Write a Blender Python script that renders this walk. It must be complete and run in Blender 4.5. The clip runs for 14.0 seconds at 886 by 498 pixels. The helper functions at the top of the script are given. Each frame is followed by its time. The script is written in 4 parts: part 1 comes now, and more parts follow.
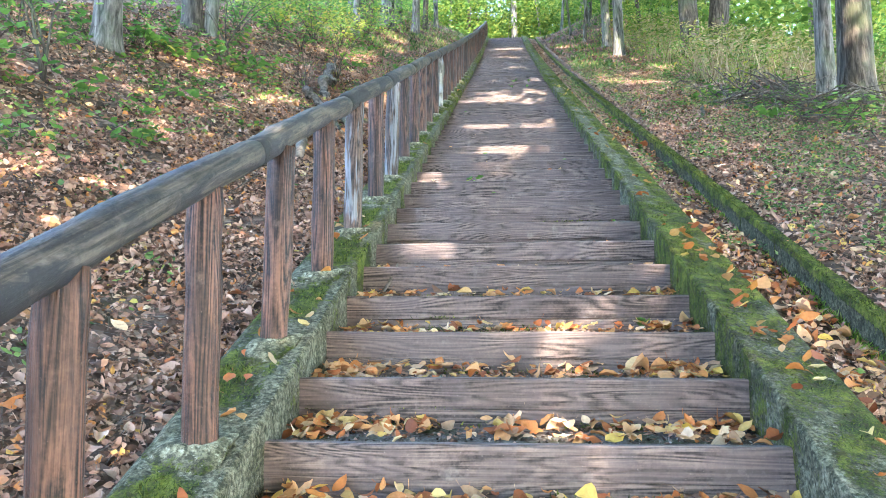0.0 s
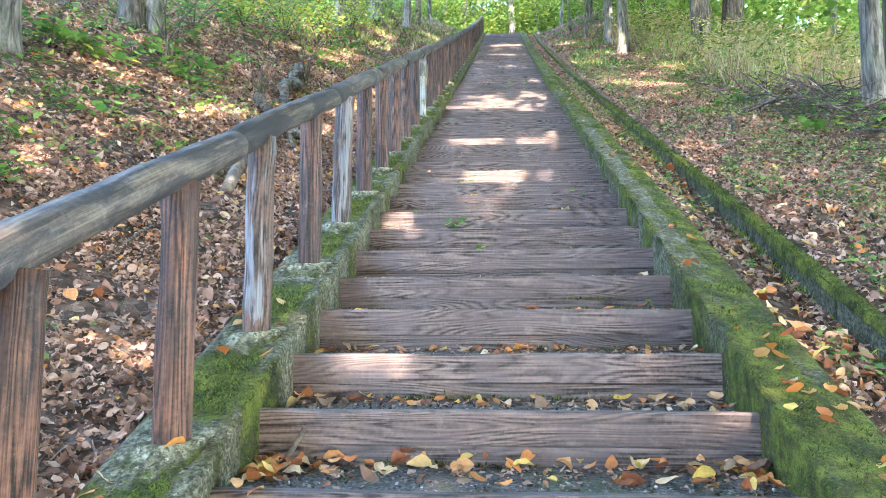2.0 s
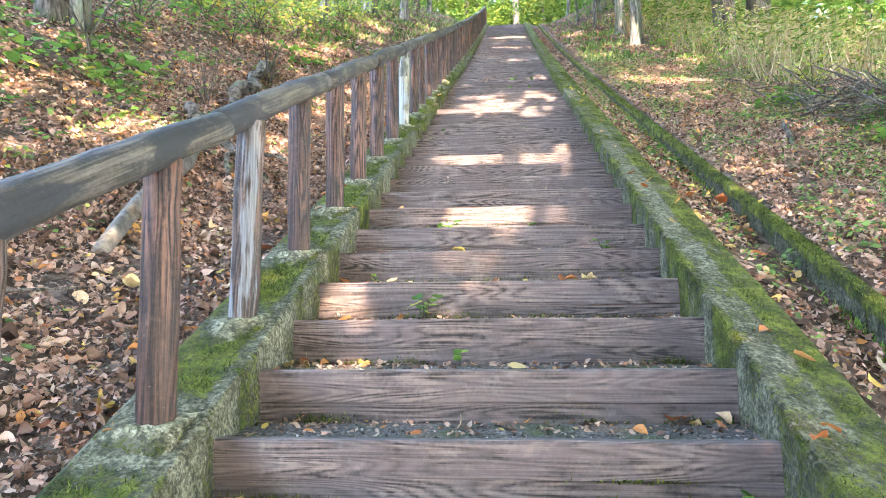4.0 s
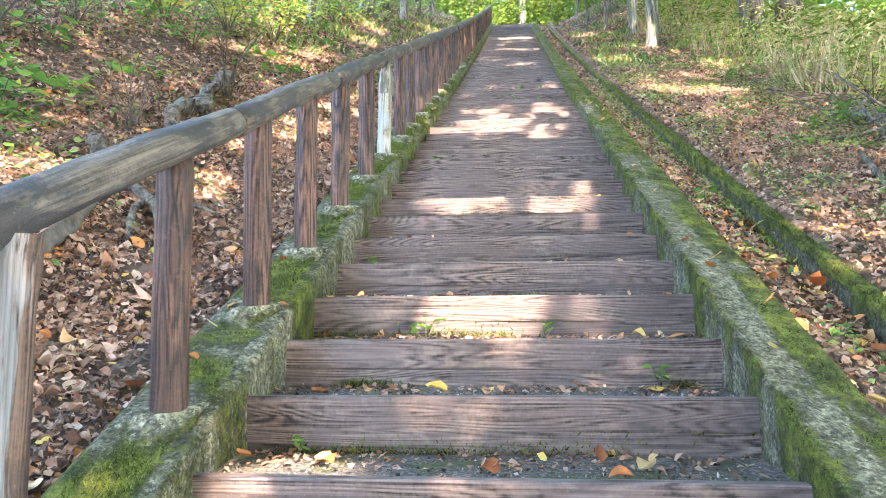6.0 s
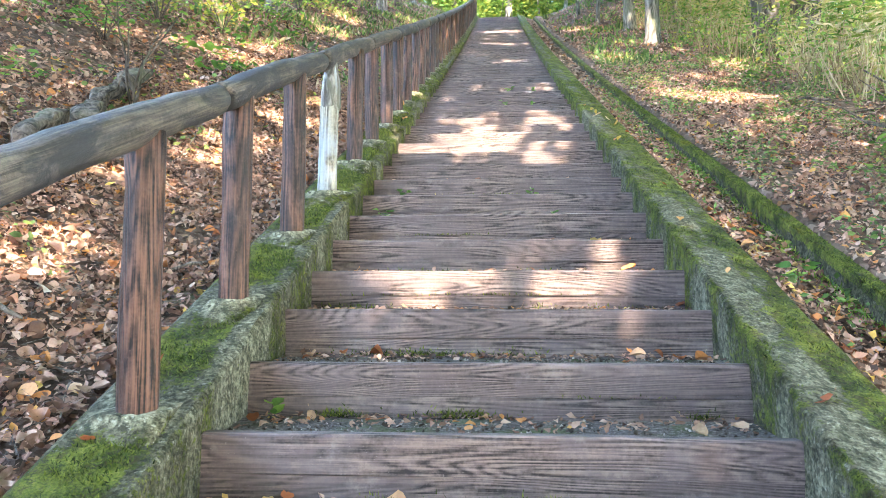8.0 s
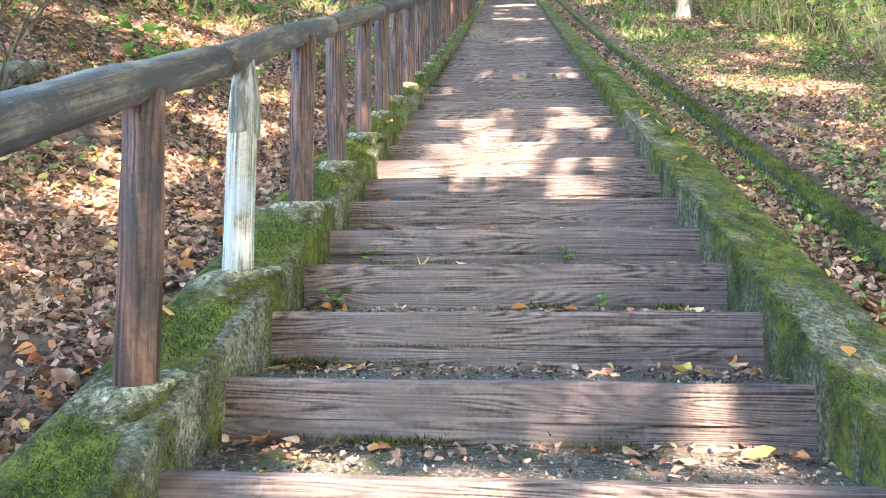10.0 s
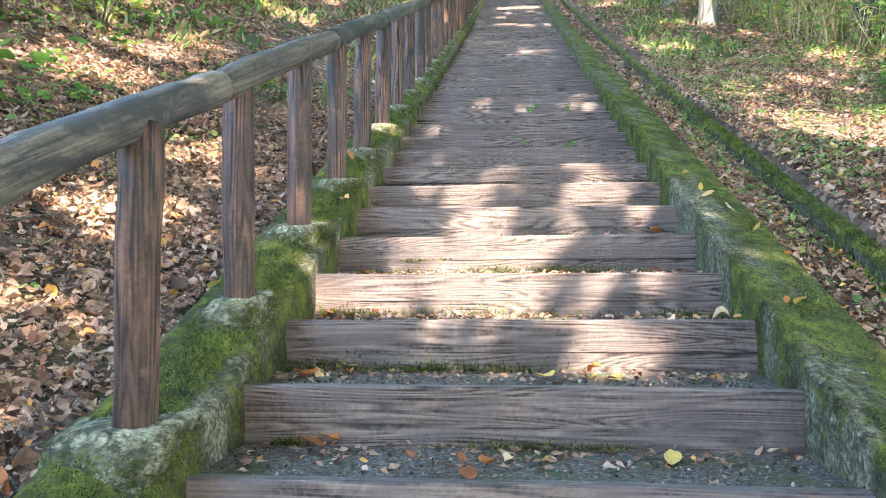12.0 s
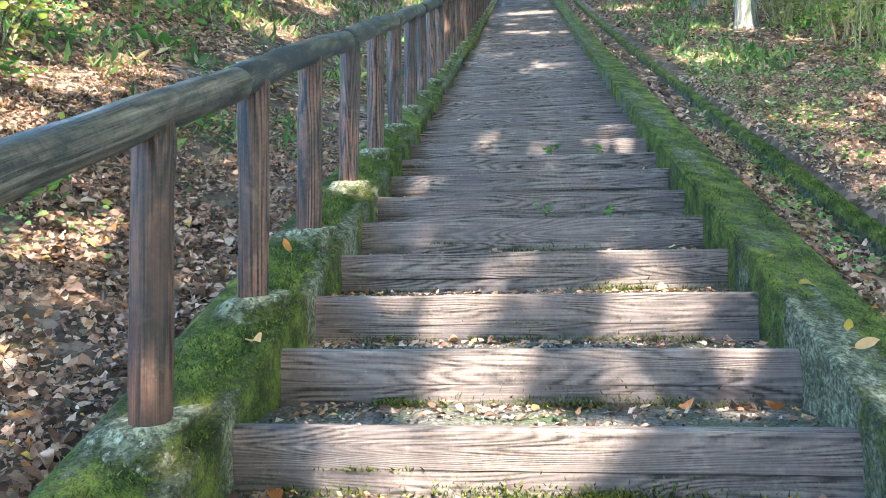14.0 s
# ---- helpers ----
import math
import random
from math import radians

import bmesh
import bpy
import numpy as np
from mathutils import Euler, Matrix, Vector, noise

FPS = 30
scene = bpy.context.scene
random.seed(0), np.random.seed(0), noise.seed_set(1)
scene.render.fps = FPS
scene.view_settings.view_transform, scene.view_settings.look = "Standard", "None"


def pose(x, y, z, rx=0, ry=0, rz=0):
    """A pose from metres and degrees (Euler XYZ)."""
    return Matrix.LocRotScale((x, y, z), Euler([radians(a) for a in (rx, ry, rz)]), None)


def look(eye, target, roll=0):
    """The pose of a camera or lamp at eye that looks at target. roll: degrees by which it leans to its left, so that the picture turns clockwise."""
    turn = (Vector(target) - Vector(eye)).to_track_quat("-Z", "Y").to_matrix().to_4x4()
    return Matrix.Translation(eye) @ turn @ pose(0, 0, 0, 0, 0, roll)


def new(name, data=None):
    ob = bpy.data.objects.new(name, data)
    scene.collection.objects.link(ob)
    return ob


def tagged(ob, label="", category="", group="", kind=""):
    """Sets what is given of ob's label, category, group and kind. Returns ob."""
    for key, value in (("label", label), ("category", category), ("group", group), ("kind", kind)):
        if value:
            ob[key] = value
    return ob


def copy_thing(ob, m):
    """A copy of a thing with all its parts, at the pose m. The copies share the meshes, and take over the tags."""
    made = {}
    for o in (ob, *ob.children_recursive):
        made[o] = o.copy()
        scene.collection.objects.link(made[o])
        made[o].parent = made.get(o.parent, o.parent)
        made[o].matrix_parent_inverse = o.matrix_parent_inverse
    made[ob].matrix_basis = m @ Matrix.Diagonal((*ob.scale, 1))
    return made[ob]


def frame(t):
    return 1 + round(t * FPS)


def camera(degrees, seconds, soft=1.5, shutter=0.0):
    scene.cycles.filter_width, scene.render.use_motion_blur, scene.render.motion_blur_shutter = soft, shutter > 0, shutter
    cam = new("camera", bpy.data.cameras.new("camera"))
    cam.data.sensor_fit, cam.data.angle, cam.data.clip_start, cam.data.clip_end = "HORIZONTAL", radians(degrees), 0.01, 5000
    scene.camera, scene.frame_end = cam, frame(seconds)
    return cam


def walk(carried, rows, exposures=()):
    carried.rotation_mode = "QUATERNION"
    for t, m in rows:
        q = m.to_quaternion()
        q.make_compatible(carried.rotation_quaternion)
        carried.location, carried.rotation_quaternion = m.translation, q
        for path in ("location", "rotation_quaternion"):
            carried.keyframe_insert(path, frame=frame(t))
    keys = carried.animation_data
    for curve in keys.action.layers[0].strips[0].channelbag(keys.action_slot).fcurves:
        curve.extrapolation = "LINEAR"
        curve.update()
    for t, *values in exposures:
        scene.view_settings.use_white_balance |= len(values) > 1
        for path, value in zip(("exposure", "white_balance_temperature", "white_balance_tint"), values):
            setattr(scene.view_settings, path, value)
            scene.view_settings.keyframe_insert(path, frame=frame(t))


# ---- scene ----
cam = camera(61.9, 14.0, 0.9)
PATH = [
    (0, (-0.029, -2.409, 0.352), (-0.201, -0.429, 0.579), -0.1),
    (0.5, (-0.002, -2.073, 0.465), (-0.173, -0.094, 0.693), -0.1),
    (1, (0.0, -1.64, 0.631), (-0.168, 0.34, 0.855), 0.0),
    (1.5, (0.053, -1.283, 0.824), (-0.113, 0.698, 1.043), 0.0),
    (2, (0.021, -0.887, 0.997), (-0.145, 1.095, 1.212), -0.1),
    (2.2, (0.026, -0.718, 1.032), (-0.146, 1.263, 1.246), -0.1),
    (4.3, (0.104, 0.845, 1.695), (-0.08, 2.827, 1.89), -0.4),
    (4.5, (0.12, 0.97, 1.74), (-0.066, 2.952, 1.936), -0.4),
    (5, (0.134, 1.305, 1.881), (-0.063, 3.286, 2.076), -0.5),
    (5.5, (0.12, 1.709, 2.095), (-0.084, 3.689, 2.288), -0.5),
    (6, (0.088, 2.051, 2.232), (-0.111, 4.032, 2.425), -0.3),
    (6.5, (0.067, 2.458, 2.397), (-0.114, 4.44, 2.589), -0.2),
    (7, (0.041, 2.852, 2.53), (-0.127, 4.837, 2.716), -0.2),
    (7.5, (0.007, 3.28, 2.694), (-0.152, 5.266, 2.875), -0.1),
    (8, (0.032, 3.647, 2.863), (-0.121, 5.634, 3.037), -0.0),
    (8.2, (0.034, 3.815, 2.913), (-0.117, 5.803, 3.08), 0.0),
    (10.3, (0.018, 5.491, 3.635), (-0.175, 7.479, 3.74), -0.2),
    (10.5, (0.026, 5.652, 3.727), (-0.171, 7.64, 3.83), -0.3),
    (11, (0.025, 6.029, 3.902), (-0.181, 8.015, 4.002), -0.3),
    (11.5, (0.003, 6.402, 4.081), (-0.197, 8.389, 4.181), -0.2),
    (12, (0.014, 6.772, 4.263), (-0.179, 8.76, 4.364), -0.2),
    (12.5, (-0.03, 7.138, 4.428), (-0.207, 9.128, 4.531), -0.2),
    (13, (-0.024, 7.547, 4.585), (-0.208, 9.536, 4.688), -0.3),
    (13.5, (-0.044, 7.885, 4.751), (-0.248, 9.871, 4.858), -0.5),
    (14, (0.009, 8.241, 4.874), (-0.221, 10.224, 4.986), -0.7),
]
walk(cam, [(t, look(eye, target, roll)) for t, eye, target, roll in PATH], [(0.0, 5.11, 5780, 3.0), (2.2, 5.26, 5920, 5.5), (4.5, 5.42, 6460, 9.0), (8.2, 5.40, 6280, 7.5), (11.0, 5.32, 6340, 6.5), (12.0, 5.14, 6000, 2.0), (13.0, 5.02, 5600, -3.0), (14.0, 4.96, 5360, -6.0)])

# ---- light ----
TO_SUN = Vector((0.33, -0.95, 1.0)).normalized()
world = bpy.data.worlds.new("sky")
scene.world = world
world.use_nodes = True
wn = world.node_tree
sky = wn.nodes.new("ShaderNodeTexSky")
sky.sky_type, sky.sun_disc = "NISHITA", False
sky.sun_elevation = math.asin(TO_SUN.z)
sky.sun_rotation = math.atan2(TO_SUN.x, TO_SUN.y)
wn.links.new(sky.outputs[0], wn.nodes["Background"].inputs[0])
wn.nodes["Background"].inputs[1].default_value = 0.15
sun = new("sun", bpy.data.lights.new("sun", "SUN"))
sun.data.energy, sun.data.angle, sun.data.color = 1.08, radians(0.7), (1.0, 0.80, 0.61)
sun.matrix_world = look(TO_SUN * 60, (0, 0, 0))

# ---- the plan ----
RISE, GOING = 0.18, 0.41
SLOPE = RISE / GOING
TOP_STEP, LOW_STEP = 85, -14
TOP_Y = TOP_STEP * GOING
LOW_Y = LOW_STEP * GOING
BANK = [(-120, 30), (-40, 11), (-20, 6.5), (-10, 3.4), (-6, 2.0), (-4.3, 1.3), (-3.4, 0.78), (-2.65, 0.46), (-2, 0.16), (-1.5, 0.0), (-1.17, -0.03),
        (-1.0, -0.3), (1.0, -0.3), (1.15, -0.01), (1.3, -0.075), (1.45, -0.125), (1.5, -0.14), (1.58, -0.14), (1.615, -0.005), (3.4, -0.1), (5, -0.05), (8, -0.6), (15, -3.0), (40, -10), (120, -14)]
BX, BZ = np.array([b[0] for b in BANK]), np.array([b[1] for b in BANK])


def line(y):
    """Height of the stairs' nosing line, running out level above and below."""
    y = np.asarray(y, float)
    return SLOPE * np.clip(y, -14, TOP_Y) + 0.4 * np.clip((y - 12) / (TOP_Y - 12), 0, 1) ** 2 + 0.05 * np.clip(y - TOP_Y, 0, None)


def rise(y):
    return float(line(y))


def smooth(a, b, v):
    s = np.clip((np.asarray(v, float) - a) / (b - a), 0, 1)
    return s * s * (3 - 2 * s)


def lumps(x, y):
    return 0.5 * np.sin(1.3 * x + 0.7 * y) * np.sin(0.9 * y - 0.6 * x + 1.1) + 0.3 * np.sin(2.9 * x - 1.7 * y + 0.4) + 0.2 * np.sin(4.1 * y + 2.3 * x)


def ground_z(x, y):
    x, y = np.asarray(x, float), np.asarray(y, float)
    z = line(y) + np.interp(x, BX, BZ)
    z = z + smooth(14, 26, y) * np.clip(0.07 * (x - 1.62), 0, 0.5) + smooth(26, 33, y) * np.clip(0.35 * (x - 2.0), 0, 0.9)
    side = smooth(1.5, 2.6, np.abs(x - 0.1))
    return z + 0.05 * lumps(x, y) * side * np.where(x < -1.6, 1, np.where(x > 1.8, 1, 0))


def ground_normal(x, y, e=0.05):
    n = np.stack([ground_z(x - e, y) - ground_z(x + e, y), ground_z(x, y - e) - ground_z(x, y + e), np.full(np.shape(x), 2 * e)], -1)
    return n / np.linalg.norm(n, axis=-1, keepdims=True)


rng = np.random.default_rng(7)


# ---- mesh helpers ----
class Geo:
    """A growing list of corners and faces."""

    def __init__(self):
        self.v, self.f = [], []

    def add(self, v, f):
        o = len(self.v)
        self.v += [tuple(p) for p in v]
        self.f += [tuple(o + i for i in q) for q in f]
        return self

    def tube(self, path, radii, n=8, flute=0.0, seed=0, caps=True):
        """A log or branch along a path, with a ridged outline."""
        r0 = random.Random(seed)
        ph = [r0.uniform(0, 6.28) for _ in range(4)]
        pts = [Vector(p) for p in path]
        v, f = [], []
        side = None
        for i, (p, r) in enumerate(zip(pts, radii)):
            d = (pts[min(i + 1, len(pts) - 1)] - pts[max(i - 1, 0)]).normalized()
            if side is None:
                side = d.orthogonal().normalized()
            side = (side - d * side.dot(d)).normalized()
            up = d.cross(side)
            for k in range(n):
                a = 2 * math.pi * k / n
                w = r * (1 + flute * (math.sin(3 * a + ph[0]) + 0.7 * math.sin(5 * a + ph[1] + 0.3 * i) + 0.5 * math.sin(2 * a + ph[2] + 0.5 * i)))
                v.append(p + side * math.cos(a) * w + up * math.sin(a) * w)
        for i in range(len(pts) - 1):
            for k in range(n):
                f.append((i * n + k, i * n + (k + 1) % n, (i + 1) * n + (k + 1) % n, (i + 1) * n + k))
        if caps:
            f.append(tuple(range(n - 1, -1, -1)))
            f.append(tuple((len(pts) - 1) * n + k for k in range(n)))
        return self.add(v, f)

    def mesh(self, name, material, flat=False):
        me = bpy.data.meshes.new(name)
        me.from_pydata(self.v, [], self.f)
        me.materials.append(material)
        if not flat:
            me.polygons.foreach_set("use_smooth", [True] * len(me.polygons))
        return me


def part(name, geo, material, parent=None, label="", flat=False):
    """Links a mesh as one object, under a thing or a part."""
    ob = new(name, geo if isinstance(geo, bpy.types.Mesh) else geo.mesh(name, material, flat))
    ob.parent = parent
    if label:
        tagged(ob, label)
    return ob


def sheet(name, xs, ys, zfun, material):
    """A ground sheet over the lines xs and ys."""
    X, Y = np.meshgrid(xs, ys)
    Z = zfun(X, Y)
    co = np.stack([X, Y, Z], -1).reshape(-1, 3)
    nx, ny = len(xs), len(ys)
    i = (np.arange(ny - 1)[:, None] * nx + np.arange(nx - 1)[None]).reshape(-1)
    return arrays(name, co, np.stack([i, i + 1, i + nx + 1, i + nx], -1), material, True)


def arrays(name, co, faces, material, soft=False):
    """A mesh out of arrays of corners and equal-sided faces."""
    me = bpy.data.meshes.new(name)
    n, k = faces.shape
    me.vertices.add(len(co))
    me.vertices.foreach_set("co", np.ascontiguousarray(co, np.float32).ravel())
    me.loops.add(n * k)
    me.loops.foreach_set("vertex_index", np.ascontiguousarray(faces, np.int32).ravel())
    me.polygons.add(n)
    me.polygons.foreach_set("loop_start", np.arange(n, dtype=np.int32) * k)
    me.materials.append(material)
    me.update(calc_edges=True)
    me.polygons.foreach_set("use_smooth", [soft] * n)
    me.validate()
    return me


LEAF = (np.array([(0, 0, 0), (0.22, 0.27, 0.04), (0.22, -0.27, 0.04), (0.62, 0.31, 0.02), (0.62, -0.31, 0.02), (1, 0, 0.05), (0.33, 0, -0.03), (0.68, 0, -0.02)]),
        np.array([(0, 2, 6), (0, 6, 1), (6, 2, 4), (6, 4, 7), (6, 7, 3), (6, 3, 1), (7, 4, 5), (7, 5, 3)]))
BLADE = (np.array([(0, 0, 0), (0.5, 0.28, 0.06), (0.5, -0.28, 0.06), (1, 0, 0)]), np.array([(0, 2, 3), (0, 3, 1)]))
PEBBLE = (np.array([(1, 0, 0), (0, 0.8, 0), (-1, 0, 0), (0, -0.8, 0), (0, 0, 0.6), (0, 0, -0.6)]),
          np.array([(0, 1, 4), (1, 2, 4), (2, 3, 4), (3, 0, 4), (1, 0, 5), (2, 1, 5), (3, 2, 5), (0, 3, 5)]))
def fine_leaf():
    """A broad leaf with a rounded outline, a midrib and slightly raised edges."""
    xs, ws = (0.07, 0.24, 0.45, 0.66, 0.86), (0.15, 0.28, 0.33, 0.27, 0.12)
    v, f = [(0, 0, 0)], []
    for i, (x, w) in enumerate(zip(xs, ws)):
        v += [(x, 0, -0.02), (x + 0.02, w, 0.05 + 0.02 * (i % 2)), (x - 0.01, -w, 0.06 - 0.02 * (i % 2))]
    v += [(1.0, 0, 0.03), (-0.22, 0.02, 0.05), (-0.22, -0.006, 0.05)]
    f += [(0, 1, 2), (0, 3, 1), (0, 17, 18), (13, 16, 14), (13, 15, 16)]
    for i in range(4):
        a = 1 + 3 * i
        f += [(a, a + 3, a + 4), (a, a + 4, a + 1), (a, a + 2, a + 5), (a, a + 5, a + 3)]
    return np.array(v), np.array(f)


FINE = fine_leaf()
SCRAP = (np.array([(0, 0, 0), (0.33, 0.30, 0.09), (1, 0.10, -0.03), (0.72, -0.28, 0.11), (0.22, -0.22, -0.02), (0.5, 0.02, -0.06)]),
         np.array([(0, 5, 1), (1, 5, 2), (2, 5, 3), (3, 5, 4), (4, 5, 0)]))
SPIKE = (np.array([(0, 0.06, 0), (0, -0.06, 0), (1, 0, 0)]), np.array([(0, 1, 2)]))


def upright(n, lean):
    d = rng.normal(0, lean, (n, 3))
    d[:, 2] = 1.0
    return d


def cloud(name, P, normals, size, material, shape=LEAF, tilt=0.3, curl=0.4, along=None):
    """Many small pieces: each at a point, lying on its normal, turned and tilted by chance."""
    T, F = shape
    n = len(P)
    up = np.asarray(normals, float) + rng.normal(0, tilt, (n, 3))
    up /= np.linalg.norm(up, axis=1, keepdims=True) + 1e-9
    a = rng.uniform(0, 2 * np.pi, n)
    ref = np.stack([np.cos(a), np.sin(a), np.full(n, 0.013)], -1)
    if along is not None:
        ref = along / np.linalg.norm(along, axis=1, keepdims=True)
        up = up - ref * (up * ref).sum(1, keepdims=True)
        up /= np.linalg.norm(up, axis=1, keepdims=True) + 1e-9
    ex = ref - up * (ref * up).sum(1, keepdims=True)
    ex /= np.linalg.norm(ex, axis=1, keepdims=True) + 1e-9
    ey = np.cross(up, ex)
    size = np.broadcast_to(size, (n,))[:, None, None]
    t = np.repeat(T[None], n, 0)
    t[:, :, 1] *= rng.uniform(0.55, 1.25, (n, 1))
    t[:, :, 2] *= rng.uniform(0.3, 2.0, (n, 1))
    t[:, :, 2] += (rng.normal(0, curl, (n, 1)) * (t[:, :, 0] - 0.5) ** 2)
    if len(T) > 12:
        t[:, :, 2] += rng.normal(0, curl, (n, 1)) * t[:, :, 1] ** 2 * 2.2 + rng.normal(0, 0.02, (n, len(T)))
    co = P[:, None] + size * (t[:, :, :1] * ex[:, None] + t[:, :, 1:2] * ey[:, None] + t[:, :, 2:] * up[:, None])
    faces = (F[None] + (np.arange(n) * len(T))[:, None, None]).reshape(-1, 3)
    return arrays(name, co.reshape(-1, 3), faces, material, len(T) > 5)


# ---- materials ----
class Mat:
    """A node material with a few shorthands."""

    def __init__(self, name, rough=0.8, spec=0.3):
        self.m = bpy.data.materials.new(name)
        self.m.use_nodes = True
        self.t = self.m.node_tree
        self.b = self.t.nodes["Principled BSDF"]
        self.b.inputs["Roughness"].default_value = rough
        self.b.inputs["Specular IOR Level"].default_value = spec

    def n(self, kind, **sets):
        node = self.t.nodes.new("ShaderNode" + kind)
        for k, v in sets.items():
            if k in node.inputs:
                self.put(node.inputs[k], v)
        return node

    def put(self, socket, v):
        if isinstance(v, bpy.types.NodeSocket):
            self.t.links.new(v, socket)
        else:
            socket.default_value = v

    def coords(self, scale=(1, 1, 1), shift=None):
        c = self.n("TexCoord").outputs["Object"]
        mp = self.n("Mapping")
        self.put(mp.inputs["Vector"], c)
        mp.inputs["Scale"].default_value = scale
        if shift is not None:
            self.put(mp.inputs["Location"], shift)
        return mp.outputs[0]

    def noise(self, vec, scale, detail=4.0, rough=0.55, dist=0.0):
        return self.n("TexNoise", Vector=vec, Scale=scale, Detail=detail, Roughness=rough, Distortion=dist).outputs["Fac"]

    def ramp(self, fac, stops, hard=False):
        r = self.n("ValToRGB")
        r.color_ramp.interpolation = "CONSTANT" if hard else "LINEAR"
        el = r.color_ramp.elements
        while len(el) < len(stops):
            el.new(0.5)
        for e, (p, c) in zip(el, stops):
            e.position, e.color = p, (*c, 1) if len(c) == 3 else c
        self.put(r.inputs[0], fac)
        return r.outputs[0]

    def mix(self, fac, a, b, kind="MIX"):
        x = self.n("MixRGB")
        x.blend_type = kind
        for s, v in zip(x.inputs, (fac, a, b)):
            self.put(s, (*v, 1) if isinstance(v, tuple) and len(v) == 3 else v)
        return x.outputs[0]

    def op(self, kind, a, b=0.0):
        x = self.n("Math")
        x.operation = kind
        self.put(x.inputs[0], a)
        self.put(x.inputs[1], b)
        return x.outputs[0]

    def bump(self, height, strength=0.5, distance=0.01):
        x = self.n("Bump", Height=height, Strength=strength, Distance=distance)
        self.t.links.new(x.outputs[0], self.b.inputs["Normal"])

    def colour(self, c):
        self.put(self.b.inputs["Base Color"], c)
        return self

    def translucent(self, c, amount):
        tr, mx = self.n("BsdfTranslucent"), self.n("MixShader")
        self.put(tr.inputs[0], c)
        mx.inputs[0].default_value = amount
        self.t.links.new(self.b.outputs[0], mx.inputs[1])
        self.t.links.new(tr.outputs[0], mx.inputs[2])
        self.t.links.new(mx.outputs[0], self.t.nodes["Material Output"].inputs[0])


def per_object(m, spread=20.0):
    r = m.n("ObjectInfo").outputs["Random"]
    c = m.n("CombineXYZ")
    for i, k in enumerate((1.0, 1.7, 2.3)):
        m.put(c.inputs[i], m.op("MULTIPLY", r, spread * k))
    return r, c.outputs[0]


def wood_material(name, stretch, light, dark, tint, wear, rough=0.6, bands=75.0, ring=0.3, blotch=0.55, peeled=None, patches=None):
    """Weathered stained timber, its grain along the axis with the small stretch."""
    m = Mat(name, rough, 0.2)
    r, shift = per_object(m)
    v = m.coords(stretch, shift)
    figure = m.noise(v, 1.0, 2.2, 0.5)
    rings = m.op("ADD", m.op("MULTIPLY", m.op("SINE", m.op("MULTIPLY", figure, bands)), 0.5), 0.5)
    rings = m.op("POWER", rings, 0.7)
    fine = m.coords(tuple(q * (1.6 if q == min(stretch) else 12.0) for q in stretch), shift)
    grain = m.noise(fine, 1.6, 5, 0.7, 0.2)
    dents = m.noise(m.coords((1, 1, 1), shift), 60, 6, 0.7)
    fac = m.op("ADD", m.op("ADD", m.op("MULTIPLY", rings, ring), m.op("MULTIPLY", grain, 0.84 - ring)), m.op("MULTIPLY", dents, 0.26))
    c = m.ramp(fac, [(0.45, dark), (0.55, tuple(0.45 * a + 0.55 * b for a, b in zip(light, dark))), (0.67, light)])
    w = m.coords((1, 1, 1), shift)
    patch = m.noise(m.coords(patches, shift), 1.3, 7, 0.68, 0.6) if patches else m.noise(w, 4.2, 6, 0.68)
    patch = m.ramp(patch, [(0.45, (0, 0, 0)), (0.55, (1, 1, 1))])
    c = m.mix(m.op("MULTIPLY", patch, blotch), c, tint)
    worn = m.ramp(m.noise(w, 9.0, 8, 0.7), [(0.58, (0, 0, 0)), (0.72, (1, 1, 1))])
    c = m.mix(m.op("MULTIPLY", worn, 0.35), c, wear)
    if peeled:
        strip = m.ramp(m.noise(m.coords((9, 9, 0.9), shift), 1.5, 5, 0.6), [(0.51, (0, 0, 0)), (0.56, (1, 1, 1))])
        c = m.mix(m.op("MULTIPLY", strip, 0.9), c, m.ramp(grain, [(0.35, tuple(0.55 * q for q in peeled)), (0.6, peeled)]))
    flecks = m.ramp(m.noise(w, 130, 4, 0.6), [(0.66, (0, 0, 0)), (0.71, (0.35, 0.35, 0.35))])
    c = m.mix(flecks, c, wear)
    c = m.mix(0.55, c, m.ramp(r, [(0, (0.62, 0.60, 0.60)), (1, (1.0, 0.98, 0.97))]), "MULTIPLY")
    m.colour(c)
    m.put(m.b.inputs["Roughness"], m.op("ADD", m.op("MULTIPLY", grain, 0.3), rough - 0.15))
    m.bump(fac, 0.8, 0.006)
    return m.m


BOARD = wood_material("weathered step board", (0.5, 5.5, 5.5), (0.250, 0.188, 0.168), (0.030, 0.0235, 0.0235), (0.128, 0.101, 0.100), (0.36, 0.31, 0.285), 0.55, 230.0, 0.14, 0.6)
POST = wood_material("dark stained post", (7, 7, 0.4), (0.185, 0.092, 0.060), (0.012, 0.008, 0.007), (0.022, 0.016, 0.0145), (0.25, 0.155, 0.115), 0.45, 150.0, 0.16, 0.6, None, (5, 5, 1.2))
PALE_POST = wood_material("peeled pale post", (7, 7, 0.4), (0.50, 0.47, 0.37), (0.10, 0.085, 0.07), (0.36, 0.40, 0.44), (0.62, 0.60, 0.55), 0.6, 120.0, 0.1)
HALF_POST = wood_material("half peeled post", (7, 7, 0.4), (0.16, 0.10, 0.072), (0.013, 0.010, 0.009), (0.03, 0.024, 0.022), (0.24, 0.18, 0.145), 0.5, 150.0, 0.12, 0.5, (0.235, 0.235, 0.245))
